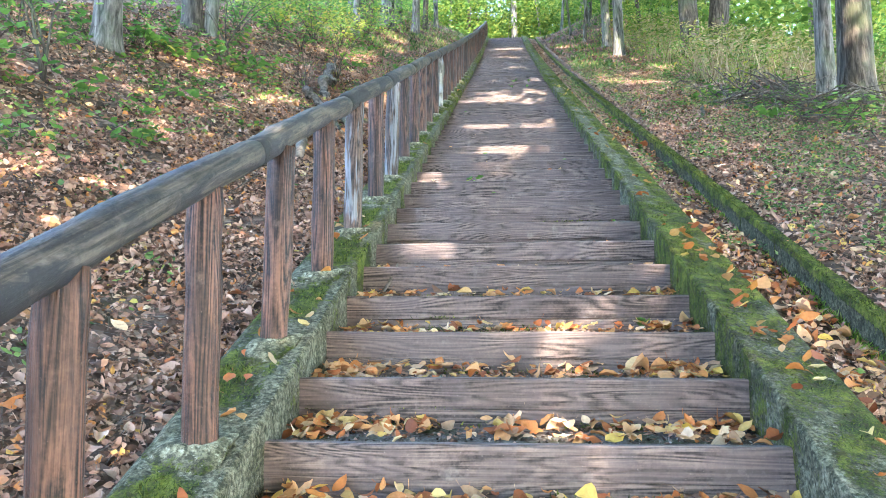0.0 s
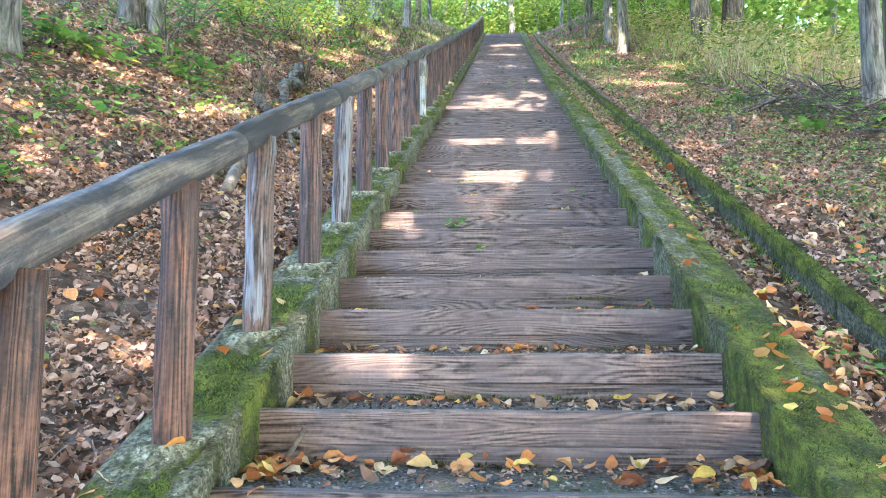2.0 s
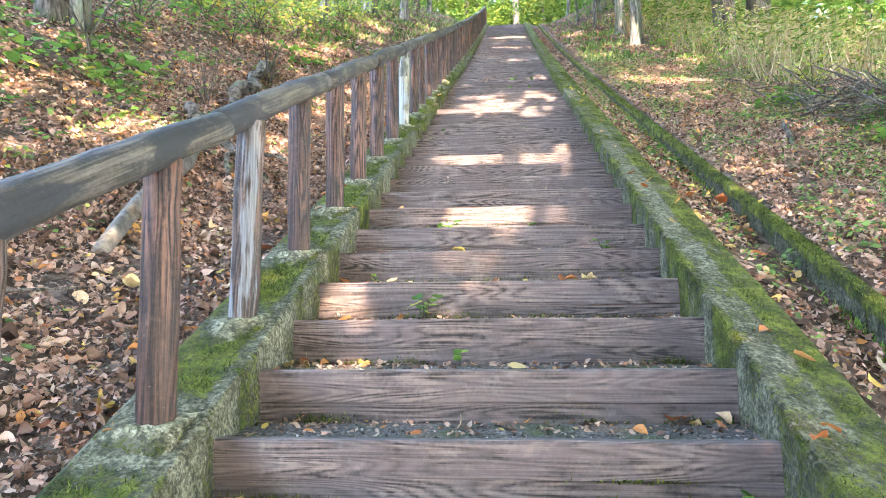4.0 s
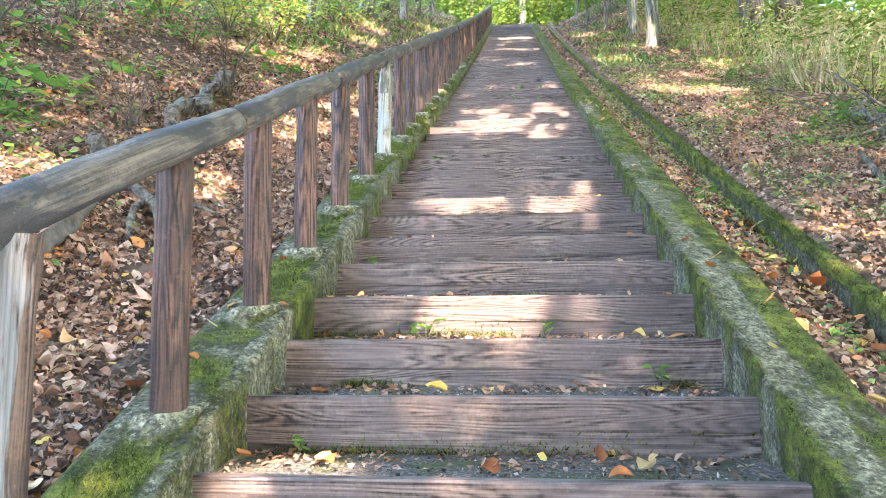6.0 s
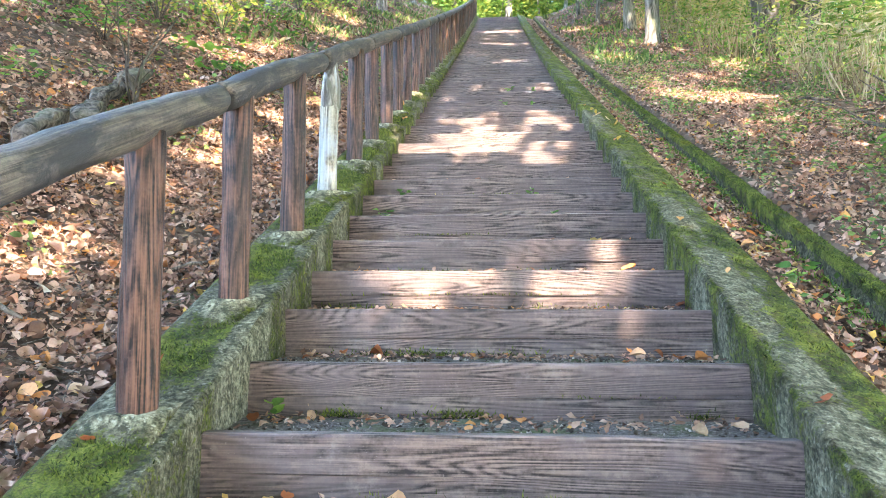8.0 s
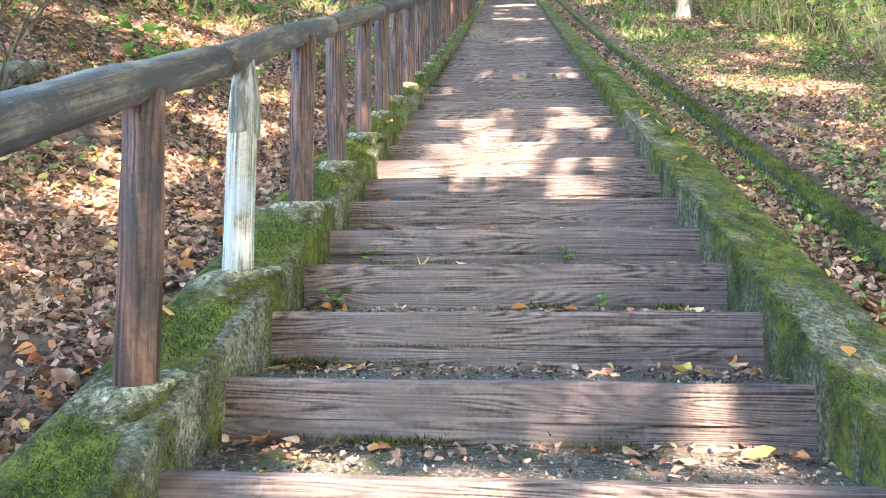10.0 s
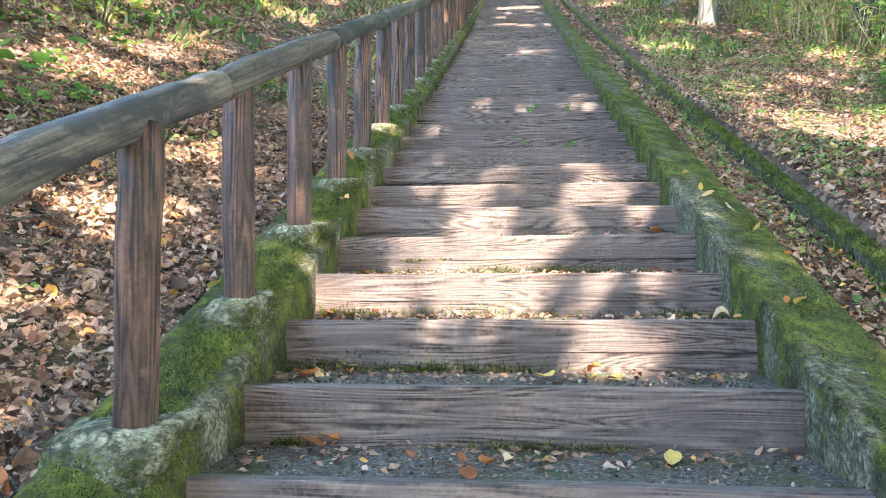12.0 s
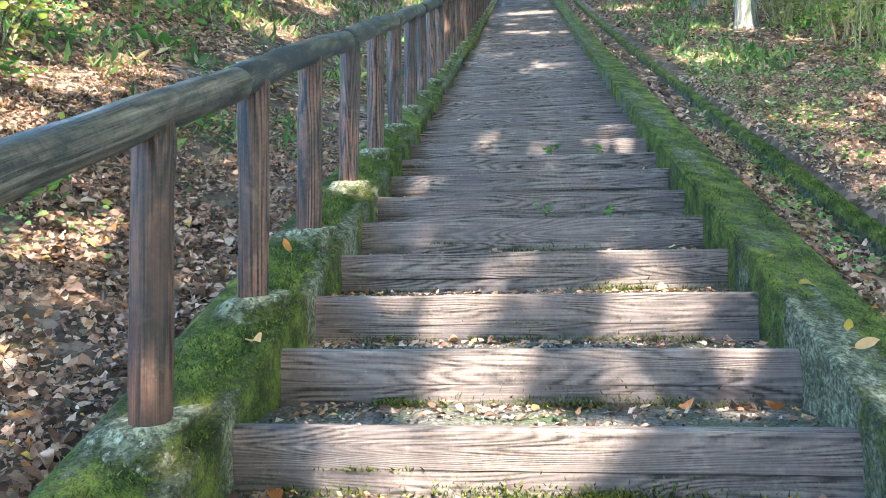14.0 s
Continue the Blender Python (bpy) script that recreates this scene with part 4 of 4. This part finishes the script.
    tagged(part("gutter_moss", cloud("gutter_moss", P, up, rng.uniform(0.015, 0.045, len(P)), BRIGHT, (SPIKE[0] * np.array([1, 2.2, 1]), SPIKE[1]), 0.2, 0.3, upright(len(P), 0.6)), None), "bright moss along the foot of the edging", "moss", kind="stuff")


def build_moss_tufts():
    """Short moss growth where the kerbs' moss is thick."""
    P = []
    for profile, bias, sag, n in ((LEFT, left_bias, sag_left, 95000), (RIGHT, right_bias, sag_right, 60000), (WALL, wall_bias, sag_wall, 36000)):
        xs = [p[0] for p in profile if p[2] == 1]
        lo, hi = min(xs), max(xs)
        o = max(p[1] for p in profile)
        x, y = rng.uniform(lo - 0.01, hi + 0.02, n), rng.uniform(-2.2, 13.5, n) 
        ok = [moss_at(a, b, bias(a, b, o)) + q > 0.70 for a, b, q in zip(x, y, rng.normal(0, 0.12, n))]
        x, y = x[ok], y[ok]
        P.append(np.stack([x, y, line(y) + o - 0.004 + np.array([sag(b, q) for b, q in zip(y, x)]) - (0.045 * (x - 0.865) / 0.26 if sag is sag_right else 0)], -1))
    P = np.concatenate(P)
    side = rng.normal(0, 1, (len(P), 3))
    side[:, 2] *= 0.5
    me = cloud("moss_tufts", P, side, rng.uniform(0.006, 0.019, len(P)), MOSS, (SPIKE[0] * np.array([1, 2.4, 1]), SPIKE[1]), 0.1, 0.3, upright(len(P), 0.7))
    tagged(part("moss_tufts", me, None), "green moss growing on the kerb tops", "moss", kind="stuff")


def build_step_litter():
    P, F = [], []
    for k in range(LOW_STEP, 36):
        n = 480 if k < 30 else 60
        x, y = rng.uniform(-0.8, 0.82, n), rng.uniform(0.05, GOING - 0.01, n)
        P.append(np.stack([x, k * GOING + y, np.full(n, k * RISE - 0.008)], -1))
        m = int(230 if k < 2 else 120 if k < 4 else 44 if k < 6 else 10 if k < 24 else 4)
        x = rng.uniform(-0.8, 0.82, m)
        x = np.where(rng.random(m) < 0.35, np.sign(x) * (0.8 - np.abs(rng.normal(0, 0.14, m))), x)
        y = np.clip(np.abs(rng.normal(0.30, 0.10, m)), 0.02, GOING - 0.02)
        F.append(np.stack([x, k * GOING + y, k * RISE + 0.003 + rng.uniform(0, 0.012, m) + 0.035 * rng.random(m) * (y > 0.25) * (k < 4)], -1))
    scraps, tufts = [], []
    for k in range(-4, 34):
        m = 260
        scraps.append(np.stack([rng.uniform(-0.8, 0.82, m), k * GOING + np.clip(rng.normal(0.3, 0.1, m), 0.06, 0.4), np.full(m, k * RISE + 0.002)], -1))
        for j in range(3 if k < 20 else 4):
            m, w = int(rng.integers(60, 260)), rng.uniform(0.03, 0.13)
            x = np.clip(rng.normal(rng.uniform(-0.75, 0.75), w, m), -0.8, 0.82)
            tufts.append(np.stack([x, (k + 1) * GOING - 0.006 - np.abs(rng.normal(0, 0.012, m)), k * RISE - 0.004 + np.abs(rng.normal(0, 0.012, m))], -1))
        if k % 2:
            m, w = int(rng.integers(30, 120)), rng.uniform(0.05, 0.3)
            x = np.clip(rng.normal(rng.uniform(-0.6, 0.6), w, m), -0.8, 0.82)
            tufts.append(np.stack([x, np.full(m, k * GOING + 0.002), k * RISE - 0.115 + rng.normal(0, 0.002, m)], -1))
    for k, x0, w in ((22, -0.6, 0.15), (22, -0.1, 0.2), (23, -0.62, 0.12), (23, -0.2, 0.25), (24, -0.05, 0.2), (24, 0.3, 0.15), (25, 0.2, 0.25), (27, 0.4, 0.1), (28, 0.1, 0.12), (29, 0.3, 0.14), (9, -0.2, 0.2), (10, 0.1, 0.25), (12, -0.25, 0.2)):
        m = 420
        x = np.clip(rng.normal(x0, w, m), -0.8, 0.82)
        tufts.append(np.stack([x, (k + 1) * GOING - 0.004 - np.abs(rng.normal(0, 0.012, m)), k * RISE - 0.004 + np.abs(rng.normal(0, 0.022, m))], -1))
    scraps, tufts = np.concatenate(scraps), np.concatenate(tufts)
    tagged(part("leaf_scraps", cloud("leaf_scraps", scraps, np.zeros((len(scraps), 3)) + np.array([0, -0.2, 1.0]), rng.uniform(0.010, 0.040, len(scraps)), LITTER, SCRAP, 0.3), None), "brown leaf scraps and debris on the treads", "leaf litter", kind="stuff")
    side = rng.normal(0, 1, (len(tufts), 3))
    side[:, 2] *= 0.3
    tagged(part("riser_moss", cloud("riser_moss", tufts, side, rng.uniform(0.006, 0.022, len(tufts)), MOSS, (SPIKE[0] * np.array([1, 3, 1]), SPIKE[1]), 0.1, 0.3, upright(len(tufts), 0.6) + np.array([0, -0.5, 0])), None), "thin green moss at the foot of the risers", "moss", kind="stuff")
    P, F = np.concatenate(P), np.concatenate(F)
    up = np.zeros((len(P), 3)) + np.array([0, 0, 1.0])
    tagged(part("tread_gravel", cloud("tread_gravel", P, up, rng.uniform(0.002, 0.009, len(P)), GRAVEL, PEBBLE, 0.4, 0.0), None), "loose grey gravel on the treads", "gravel", kind="stuff")
    up = np.zeros((len(F), 3)) + np.array([0, -0.25, 1.0])
    tagged(part("step_leaves", cloud("step_leaves", F, up, rng.uniform(0.032, 0.085, len(F)), FRESH, FINE, 0.24, 0.7), None), "orange and yellow autumn leaves lying on the steps", "leaf litter", kind="stuff")


# ---- single things ----
def plant_thing(name, label, category, group, seed, height, leaves, leaf, spread):
    """A leafy seedling or herb: stems with broad leaves on them."""
    r0 = random.Random(seed)
    g = Geo()
    P, N = [], []
    stems = 1 if leaves < 7 else 3
    for s in range(stems):
        a = r0.uniform(0, 6.28)
        lean = spread * (0.3 if stems == 1 else 1)
        pts = [(math.cos(a) * lean * t * t, math.sin(a) * lean * t * t, height * t * (1 - 0.1 * s)) for t in (0, 0.35, 0.7, 1)]
        g.tube(pts, [0.004, 0.0035, 0.0025, 0.0012], 5, 0, seed + s)
        for q in range(leaves // stems):
            t = 0.35 + 0.65 * (q + 1) / (leaves // stems)
            P.append((math.cos(a) * lean * t * t, math.sin(a) * lean * t * t, height * t * (1 - 0.1 * s)))
            N.append((r0.gauss(0, 0.25), r0.gauss(0, 0.25), 1))
    ob = tagged(new(name, g.mesh("stem", TWIG)), label, category, group)
    part("foliage", cloud("foliage", np.array(P), np.array(N), np.array([leaf * r0.uniform(0.7, 1.2) for _ in P]), GREEN, FINE, 0.2, 0.3), None, ob)
    return ob


def build_plants():
    kinds = [plant_thing("undergrowth_plant", "leafy green undergrowth plant in the litter", "plant", "undergrowth on the banks", s, 0.10 + 0.045 * s, 9 + 3 * s, 0.072 + 0.010 * s, 0.17 + 0.04 * s) for s in range(5)]
    spots = []
    r0 = random.Random(5)
    spots += [(r0.gauss(x, 0.12), r0.gauss(y, 0.12)) for x, y in ((-3.78, 7.42), (-3.49, 7.34), (-3.11, 6.54), (-2.91, 5.82), (-3.41, 6.54), (-4.76, 8.53), (-2.94, 4.74), (-3.13, 3.40), (-3.66, 3.20), (-2.74, 2.70), (-3.71, 2.66), (-4.43, 5.25), (-3.91, 5.57), (-3.02, 10.65), (-3.71, 13.53), (-3.90, 11.44), (-3.14, 1.91)) for _ in range(3)]
    spots += [(r0.uniform(3.3, 5.0), r0.uniform(5.0, 10.0)) for _ in range(36)] + [(r0.uniform(-5.2, -3.3), r0.uniform(1.5, 9.0)) for _ in range(50)]
    while len(spots) < 300:
        if r0.random() < 0.55:
            x, y = r0.uniform(-5.4, -2.2), r0.uniform(0.5, 17)
            if x > -3.0 and r0.random() < 0.8 or x > -3.6 and 5.5 < y < 10 and r0.random() < 0.6:
                continue
        else:
            x, y = r0.uniform(2.2, 7), r0.uniform(5, 20)
            if x < 3.6 and r0.random() < 0.8:
                continue
        spots.append((x, y))
    for i, (x, y) in enumerate(spots):
        m = pose(x, y, float(ground_z(x, y)) - 0.01, r0.uniform(-10, 10), r0.uniform(-10, 10), r0.uniform(0, 360)) @ Matrix.Scale(r0.uniform(0.65, 1.1), 4)
        if i < len(kinds):
            kinds[i].matrix_basis = m
        else:
            c = copy_thing(kinds[i % 5], m)
    small = [plant_thing("seedling", "small green seedling rooted in the step", "plant", "seedlings on the steps", s + 20, 0.06 + 0.03 * s, 5 + 2 * s, 0.045 + 0.008 * s, 0.03) for s in range(3)]
    steps = [(-0.31, 9, 2), (-0.62, 10, 0), (0.6, 11, 1), (-0.35, 12, 0), (0.2, 12, 0), (-0.72, 14, 0), (-0.3, 12, 1), (-0.68, 19, 1), (0.26, 20, 1), (0.35, 19, 0), (-0.62, 20, 1), (0.72, 6, 0), (0.62, 2, 0), (-0.12, 8, 0)]
    for i, (x, k, s) in enumerate(steps):
        m = pose(x, k * GOING + 0.32, k * RISE - 0.012, 0, 0, 70 * i)
        if i < 3 and s == i:
            small[i].matrix_basis = m
        else:
            copy_thing(small[s], m)
    for i, (x, y) in enumerate(((0.14, 13.2), (0.17, 13.24), (0.5, 13.2), (0.1, 12.0), (0.42, 12.0))):
        copy_thing(small[i % 2], pose(x, y, rise(math.floor(y / GOING) * GOING) - 0.01, 0, 0, 50 * i))
    for i, s in enumerate(small):
        if s.location.length < 0.01:
            s.matrix_basis = pose(1.3, 3.1 + 1.9 * i, float(ground_z(1.3, 3.1 + 1.9 * i)))


def build_deadwood():
    def gnarl(pts, rad, jog):
        """More bends and swellings along a dead stem."""
        jit = random.Random(len(pts))
        p, r = [], []
        for i in range(len(pts) - 1):
            for k in range(4):
                t = k / 4
                q = Vector(pts[i]).lerp(Vector(pts[i + 1]), t)
                p.append(q + Vector((jit.uniform(-jog, jog), 0, jit.uniform(-jog, jog))) * (k > 0))
                r.append((rad[i] * (1 - t) + rad[i + 1] * t) * jit.uniform(0.78, 1.22))
        return p + [Vector(pts[-1])], r + [rad[-1] * 0.7]

    def log(name, pts, rad, label, n=12, branches=(), material=DEADWOOD):
        ob = tagged(new(name), label, "log")
        if n > 12:
            pts, rad = gnarl(pts, rad, 0.028)
            branches = [gnarl(p, r, 0.018) for p, r in branches]
        part("stem", Geo().tube(pts, rad, n, 0.12, len(pts) + 3), material, ob)
        for i, (p, r) in enumerate(branches):
            part("branch", Geo().tube(p, r, 10, 0.12, i), material, ob)

    def on(x, y, h):
        return (x, y, float(ground_z(x, y)) + h)

    log("fallen_log", [on(-2.46, 7.15, 0.0), on(-2.53, 7.35, 0.10), on(-2.62, 7.62, 0.17), on(-2.68, 7.85, 0.14), on(-2.66, 8.05, 0.07)], [0.045, 0.055, 0.058, 0.062, 0.045], "arched grey log with flaking bark on the bank", 14, (), LOG_BARK)
    log("fallen_log", [on(-2.63, 8.08, 0.07), on(-2.74, 8.4, 0.09), on(-2.85, 8.8, 0.10), on(-2.93, 9.3, 0.10), on(-3.02, 9.75, 0.06)], [0.075, 0.068, 0.058, 0.068, 0.055], "short thick log with rough dark bark on the bank", 14,
        [([on(-2.76, 8.45, 0.12), on(-2.70, 8.62, 0.22), on(-2.72, 8.75, 0.32)], [0.03, 0.022, 0.015])], LOG_BARK)
    log("broken_limb", [on(-2.5, 6.26, 0.17), on(-2.32, 6.2, 0.10), on(-2.08, 6.12, 0.06), on(-1.86, 5.95, 0.06), on(-1.66, 5.72, 0.05)], [0.04, 0.045, 0.047, 0.052, 0.055], "broken grey limb lying across the leaf litter", 14,
        [([on(-1.98, 6.05, 0.06), on(-1.80, 6.12, 0.12), on(-1.62, 6.1, 0.13)], [0.016, 0.012, 0.007]), ([on(-2.05, 6.1, 0.05), on(-2.0, 5.85, 0.06), on(-1.86, 5.6, 0.03)], [0.022, 0.018, 0.012])], LOG_BARK)
    log("fallen_limb", [on(-1.93, 4.1, 0.03), on(-2.0, 4.42, 0.05), on(-2.06, 4.72, 0.06), on(-2.12, 5.06, 0.05), on(-2.16, 5.55, 0.05), on(-2.25, 5.9, 0.03)], [0.045, 0.05, 0.052, 0.05, 0.045, 0.03], "straight grey fallen limb lying in the litter", 12, (), DEADWOOD)
    log("fallen_limb", [on(3.5, 10.35, 0.05), on(3.72, 9.75, 0.06), on(3.95, 9.3, 0.04)], [0.045, 0.05, 0.04], "short dark rotting limb beside the brush", 14, (), LOG_BARK)
    log("fallen_limb", [on(2.75, 8.75, 0.03), on(3.1, 8.85, 0.06), on(3.7, 9.15, 0.12), on(4.4, 9.5, 0.22)], [0.012, 0.017, 0.02, 0.022], "long thin dead branch reaching out of the brush", 10,
        [([on(3.3, 8.95, 0.08), on(3.7, 8.85, 0.10), on(4.2, 8.95, 0.12)], [0.012, 0.010, 0.006])], BARK_DARK)
    log("fallen_limb", [on(2.75, 8.0, 0.06), on(2.62, 7.5, 0.05), on(2.5, 7.05, 0.03)], [0.016, 0.02, 0.013], "bent dead branch lying in the litter", 14, (), BARK_DARK)
    log("white_stick", [(-0.72, 3 * GOING + 0.33, 3 * RISE + 0.01), (-0.68, 4 * GOING - 0.01, 3 * RISE + 0.09), (-0.64, 4 * GOING + 0.04, 4 * RISE + 0.02)], [0.009, 0.008, 0.006], "pale bare stick lying across a step", 8)
    pile = tagged(new("brush_pile"), "tangled pile of dead grey branches on the ground", "brush pile")
    r0 = random.Random(11)
    for i in range(210):
        x, y = max(3.1, r0.gauss(4.1, 0.6)), r0.gauss(8.2, 1.3)
        a, ln = r0.uniform(-2.2, 2.2) + (3.14 if x > 4.2 else 0), r0.uniform(0.25, 1.15)
        h0, h1 = r0.uniform(0.01, 0.2), r0.uniform(0.05, 0.5)
        r = r0.choice([0.003, 0.005, 0.007, 0.010, 0.016])
        x2, y2 = x + ln * math.cos(a), y + ln * math.sin(a)
        mid = on((x + x2) / 2 + r0.uniform(-0.1, 0.1), (y + y2) / 2 + r0.uniform(-0.1, 0.1), (h0 + h1) / 2 + r0.uniform(0, 0.06))
        part("branch", Geo().tube([on(x, y, h0), mid, on(x2, y2, h1)], [r, r * 0.85, r * 0.5], 7, 0.04, i), BARK_DARK if i % 3 else TWIG, pile)
    shrub = tagged(new("bare_shrub"), "small leafless shrub with thin brown stems", "shrub")
    for i in range(11):
        a, ln = r0.uniform(0, 6.28), r0.uniform(0.35, 0.75)
        p0 = Vector(on(-2.75, 7.15, -0.02))
        tip = Vector((math.cos(a) * 0.3 * ln, math.sin(a) * 0.3 * ln, ln))
        pts = [p0 + tip * t + Vector((0.03 * math.sin(5 * t + i), 0.03 * math.cos(4 * t + i), 0)) for t in (0, 0.35, 0.7, 1)]
        stem = part("stem", Geo().tube(pts, [0.006, 0.005, 0.0035, 0.0015], 6, 0.03, i), TWIG, shrub)
        part("twig", Geo().tube([pts[1], pts[1] + Vector((math.cos(a + 1), math.sin(a + 1), 1.1)) * 0.12, pts[1] + Vector((math.cos(a + 1.2), math.sin(a + 1.2), 1.4)) * 0.2], [0.003, 0.0025, 0.001], 5, 0.03, i), TWIG, stem)
    for i in range(80):
        left = i % 2
        x, y = (r0.uniform(-4, -1.5), r0.uniform(1, 15)) if left else (r0.uniform(1.9, 5), r0.uniform(2, 15))
        a, ln, r = r0.uniform(0, 6.28), r0.uniform(0.25, 0.9), r0.uniform(0.004, 0.012)
        tw = tagged(part("fallen_twig", Geo().tube([on(x, y, 0.02), on(x + ln * 0.5 * math.cos(a) + 0.03, y + ln * 0.5 * math.sin(a), 0.05), on(x + ln * math.cos(a), y + ln * math.sin(a), 0.02)], [r, r * 0.8, r * 0.4], 6, 0.03, i), TWIG), "thin dead twig lying in the litter", "twig", "fallen twigs")


def build_bushes():
    """Saplings and bushes with broad yellow-green leaves on arching stems."""
    def bush(x, y, height, spread, leaves, leaf, seed, material, label):
        r0 = random.Random(seed)
        z = float(ground_z(x, y)) - 0.02
        ob = tagged(new("bush"), label, "bush")
        ob.location = (x, y, z)
        for k in range(7):
            a, ln, up = 0.9 * k + r0.uniform(-0.3, 0.3), spread * r0.uniform(0.5, 1.1), height * r0.uniform(0.55, 1.0)
            pts = [(math.cos(a) * ln * t ** 1.4, math.sin(a) * ln * t ** 1.4, up * math.sin(1.45 * t)) for t in (0, 0.25, 0.5, 0.75, 1)]
            stem = part("stem", Geo().tube(pts, [0.010, 0.008, 0.006, 0.004, 0.002], 6, 0.03, seed + k), TWIG, ob)
            P = []
            for q in range(leaves // 7):
                t = 0.3 + 0.7 * r0.random()
                P.append((math.cos(a) * ln * t ** 1.4 + r0.gauss(0, 0.07), math.sin(a) * ln * t ** 1.4 + r0.gauss(0, 0.07), up * math.sin(1.45 * t) + r0.gauss(0, 0.04)))
            part("foliage", cloud("foliage", np.array(P), np.zeros((len(P), 3)) + np.array([0, -0.25, 1.0]), np.array([leaf * r0.uniform(0.6, 1.25) for _ in P]), material, FINE, 0.3, 0.3), None, stem)

    yellow, green = "bush of yellowing green leaves on the bank", "leafy green sapling on the bank"
    rows = [(-3.62, 12.9, 0.8, 0.75, 260, 0.085, YELLOW, yellow), (-3.9, 11.7, 0.9, 0.8, 280, 0.085, YELLOW, yellow), (-4.25, 10.6, 0.9, 0.8, 250, 0.085, YELLOW, yellow), (-3.7, 10.2, 0.5, 0.6, 120, 0.075, GREEN, green),
            (-4.4, 9.0, 0.8, 0.8, 150, 0.08, GREEN, green), (-3.9, 14.6, 0.9, 0.8, 230, 0.085, YELLOW, yellow), (-4.6, 3.9, 0.7, 0.7, 120, 0.075, GREEN, green), (-4.0, 2.7, 0.5, 0.6, 90, 0.09, GREEN, green), (-3.9, 17.5, 0.8, 0.8, 210, 0.085, YELLOW, yellow),
            (4.1, 10.6, 0.45, 0.45, 80, 0.08, YELLOW, "small bush with bright yellow leaves by the brush"), (4.9, 12.4, 0.7, 0.6, 140, 0.08, GREEN, green), (3.9, 6.3, 0.3, 0.4, 60, 0.08, GREEN, green)]
    for i, (x, y, h, w, n, leaf, m, label) in enumerate(rows):
        bush(x, y, h, w, n, leaf, 60 + 9 * i, m, label)
    # dark bare stems rising out of the bank
    for j, (x, y, h) in enumerate(((-3.75, 6.9, 1.0), (-3.85, 3.2, 1.2), (-2.72, 8.9, 0.8))):
        r0 = random.Random(300 + j)
        ob = tagged(new("bare_shrub"), "thin leafless shrub with dark bent stems", "shrub")
        base = Vector((x, y, float(ground_z(x, y)) - 0.02))
        for k in range(4):
            a, ln = r0.uniform(0, 6.28), h * r0.uniform(0.6, 1.1)
            pts = [base + Vector((math.cos(a) * 0.5 * ln * t * t + 0.03 * math.sin(7 * t + k), math.sin(a) * 0.4 * ln * t * t, ln * t)) for t in (0, 0.25, 0.5, 0.75, 1)]
            stem = part("stem", Geo().tube(pts, [0.013, 0.011, 0.009, 0.006, 0.003], 6, 0.05, k), BARK_DARK, ob)
            for q in (1, 2, 3):
                b = a + r0.uniform(-1.4, 1.4)
                tip = Vector((math.cos(b), math.sin(b), r0.uniform(0.3, 1.0))) * ln * 0.28
                part("twig", Geo().tube([pts[q], pts[q] + tip * 0.5 + Vector((0, 0, 0.02)), pts[q] + tip], [0.005, 0.004, 0.0015], 5, 0.03, q), BARK_DARK, stem)


def build_single_leaves():
    r0 = random.Random(17)
    me = [cloud("fallen_leaf", np.zeros((1, 3)), np.array([[0, 0, 1.0]]), 0.062, LOOSE, FINE, 0.12, 0.45) for _ in range(8)]
    broad = cloud("fallen_leaf", np.zeros((1, 3)), np.array([[0, 0, 1.0]]), 0.14, PALE, FINE, 0.15, 0.6)
    for i, (x, y) in enumerate(((-1.85, 6.59), (-1.80, 6.48), (-1.38, 8.05), (-1.65, 8.33), (1.75, 6.01))):
        ob = tagged(part("fallen_leaf", broad, None), "large pale curled leaf lying on the litter", "leaf", "large pale leaves")
        ob.matrix_basis = pose(x, y, float(ground_z(x, y)) + 0.04, 20, 8, 70 * i) @ Matrix.Scale(0.65 + 0.12 * (i % 3), 4)
    for i in range(170):
        y = r0.uniform(-1.6, 12) if i % 3 == 0 else r0.uniform(-1.6, 2.2)
        x = r0.choice((r0.uniform(-1.1, -0.87), r0.uniform(0.9, 1.13), r0.uniform(0.9, 1.13)))
        ob = tagged(part("fallen_leaf", me[i % 8], None), "curled orange autumn leaf lying on the mossy kerb", "leaf", "single leaves on the kerbs")
        ob.matrix_basis = pose(x, y, SLOPE * y + 0.128 + (sag_left(y, x) if x < 0 else -0.015 - 0.17 * (x - 0.865)), math.degrees(math.atan(SLOPE)), 0, r0.uniform(0, 360)) @ Matrix.Scale(r0.uniform(0.7, 1.25), 4)


build_trees()
build_far_woods()
build_deadwood()
build_plants()
build_bushes()
build_handrail()
build_litter()
build_step_litter()
build_moss_tufts()
build_single_leaves()
build_kerbs()
build_steps()
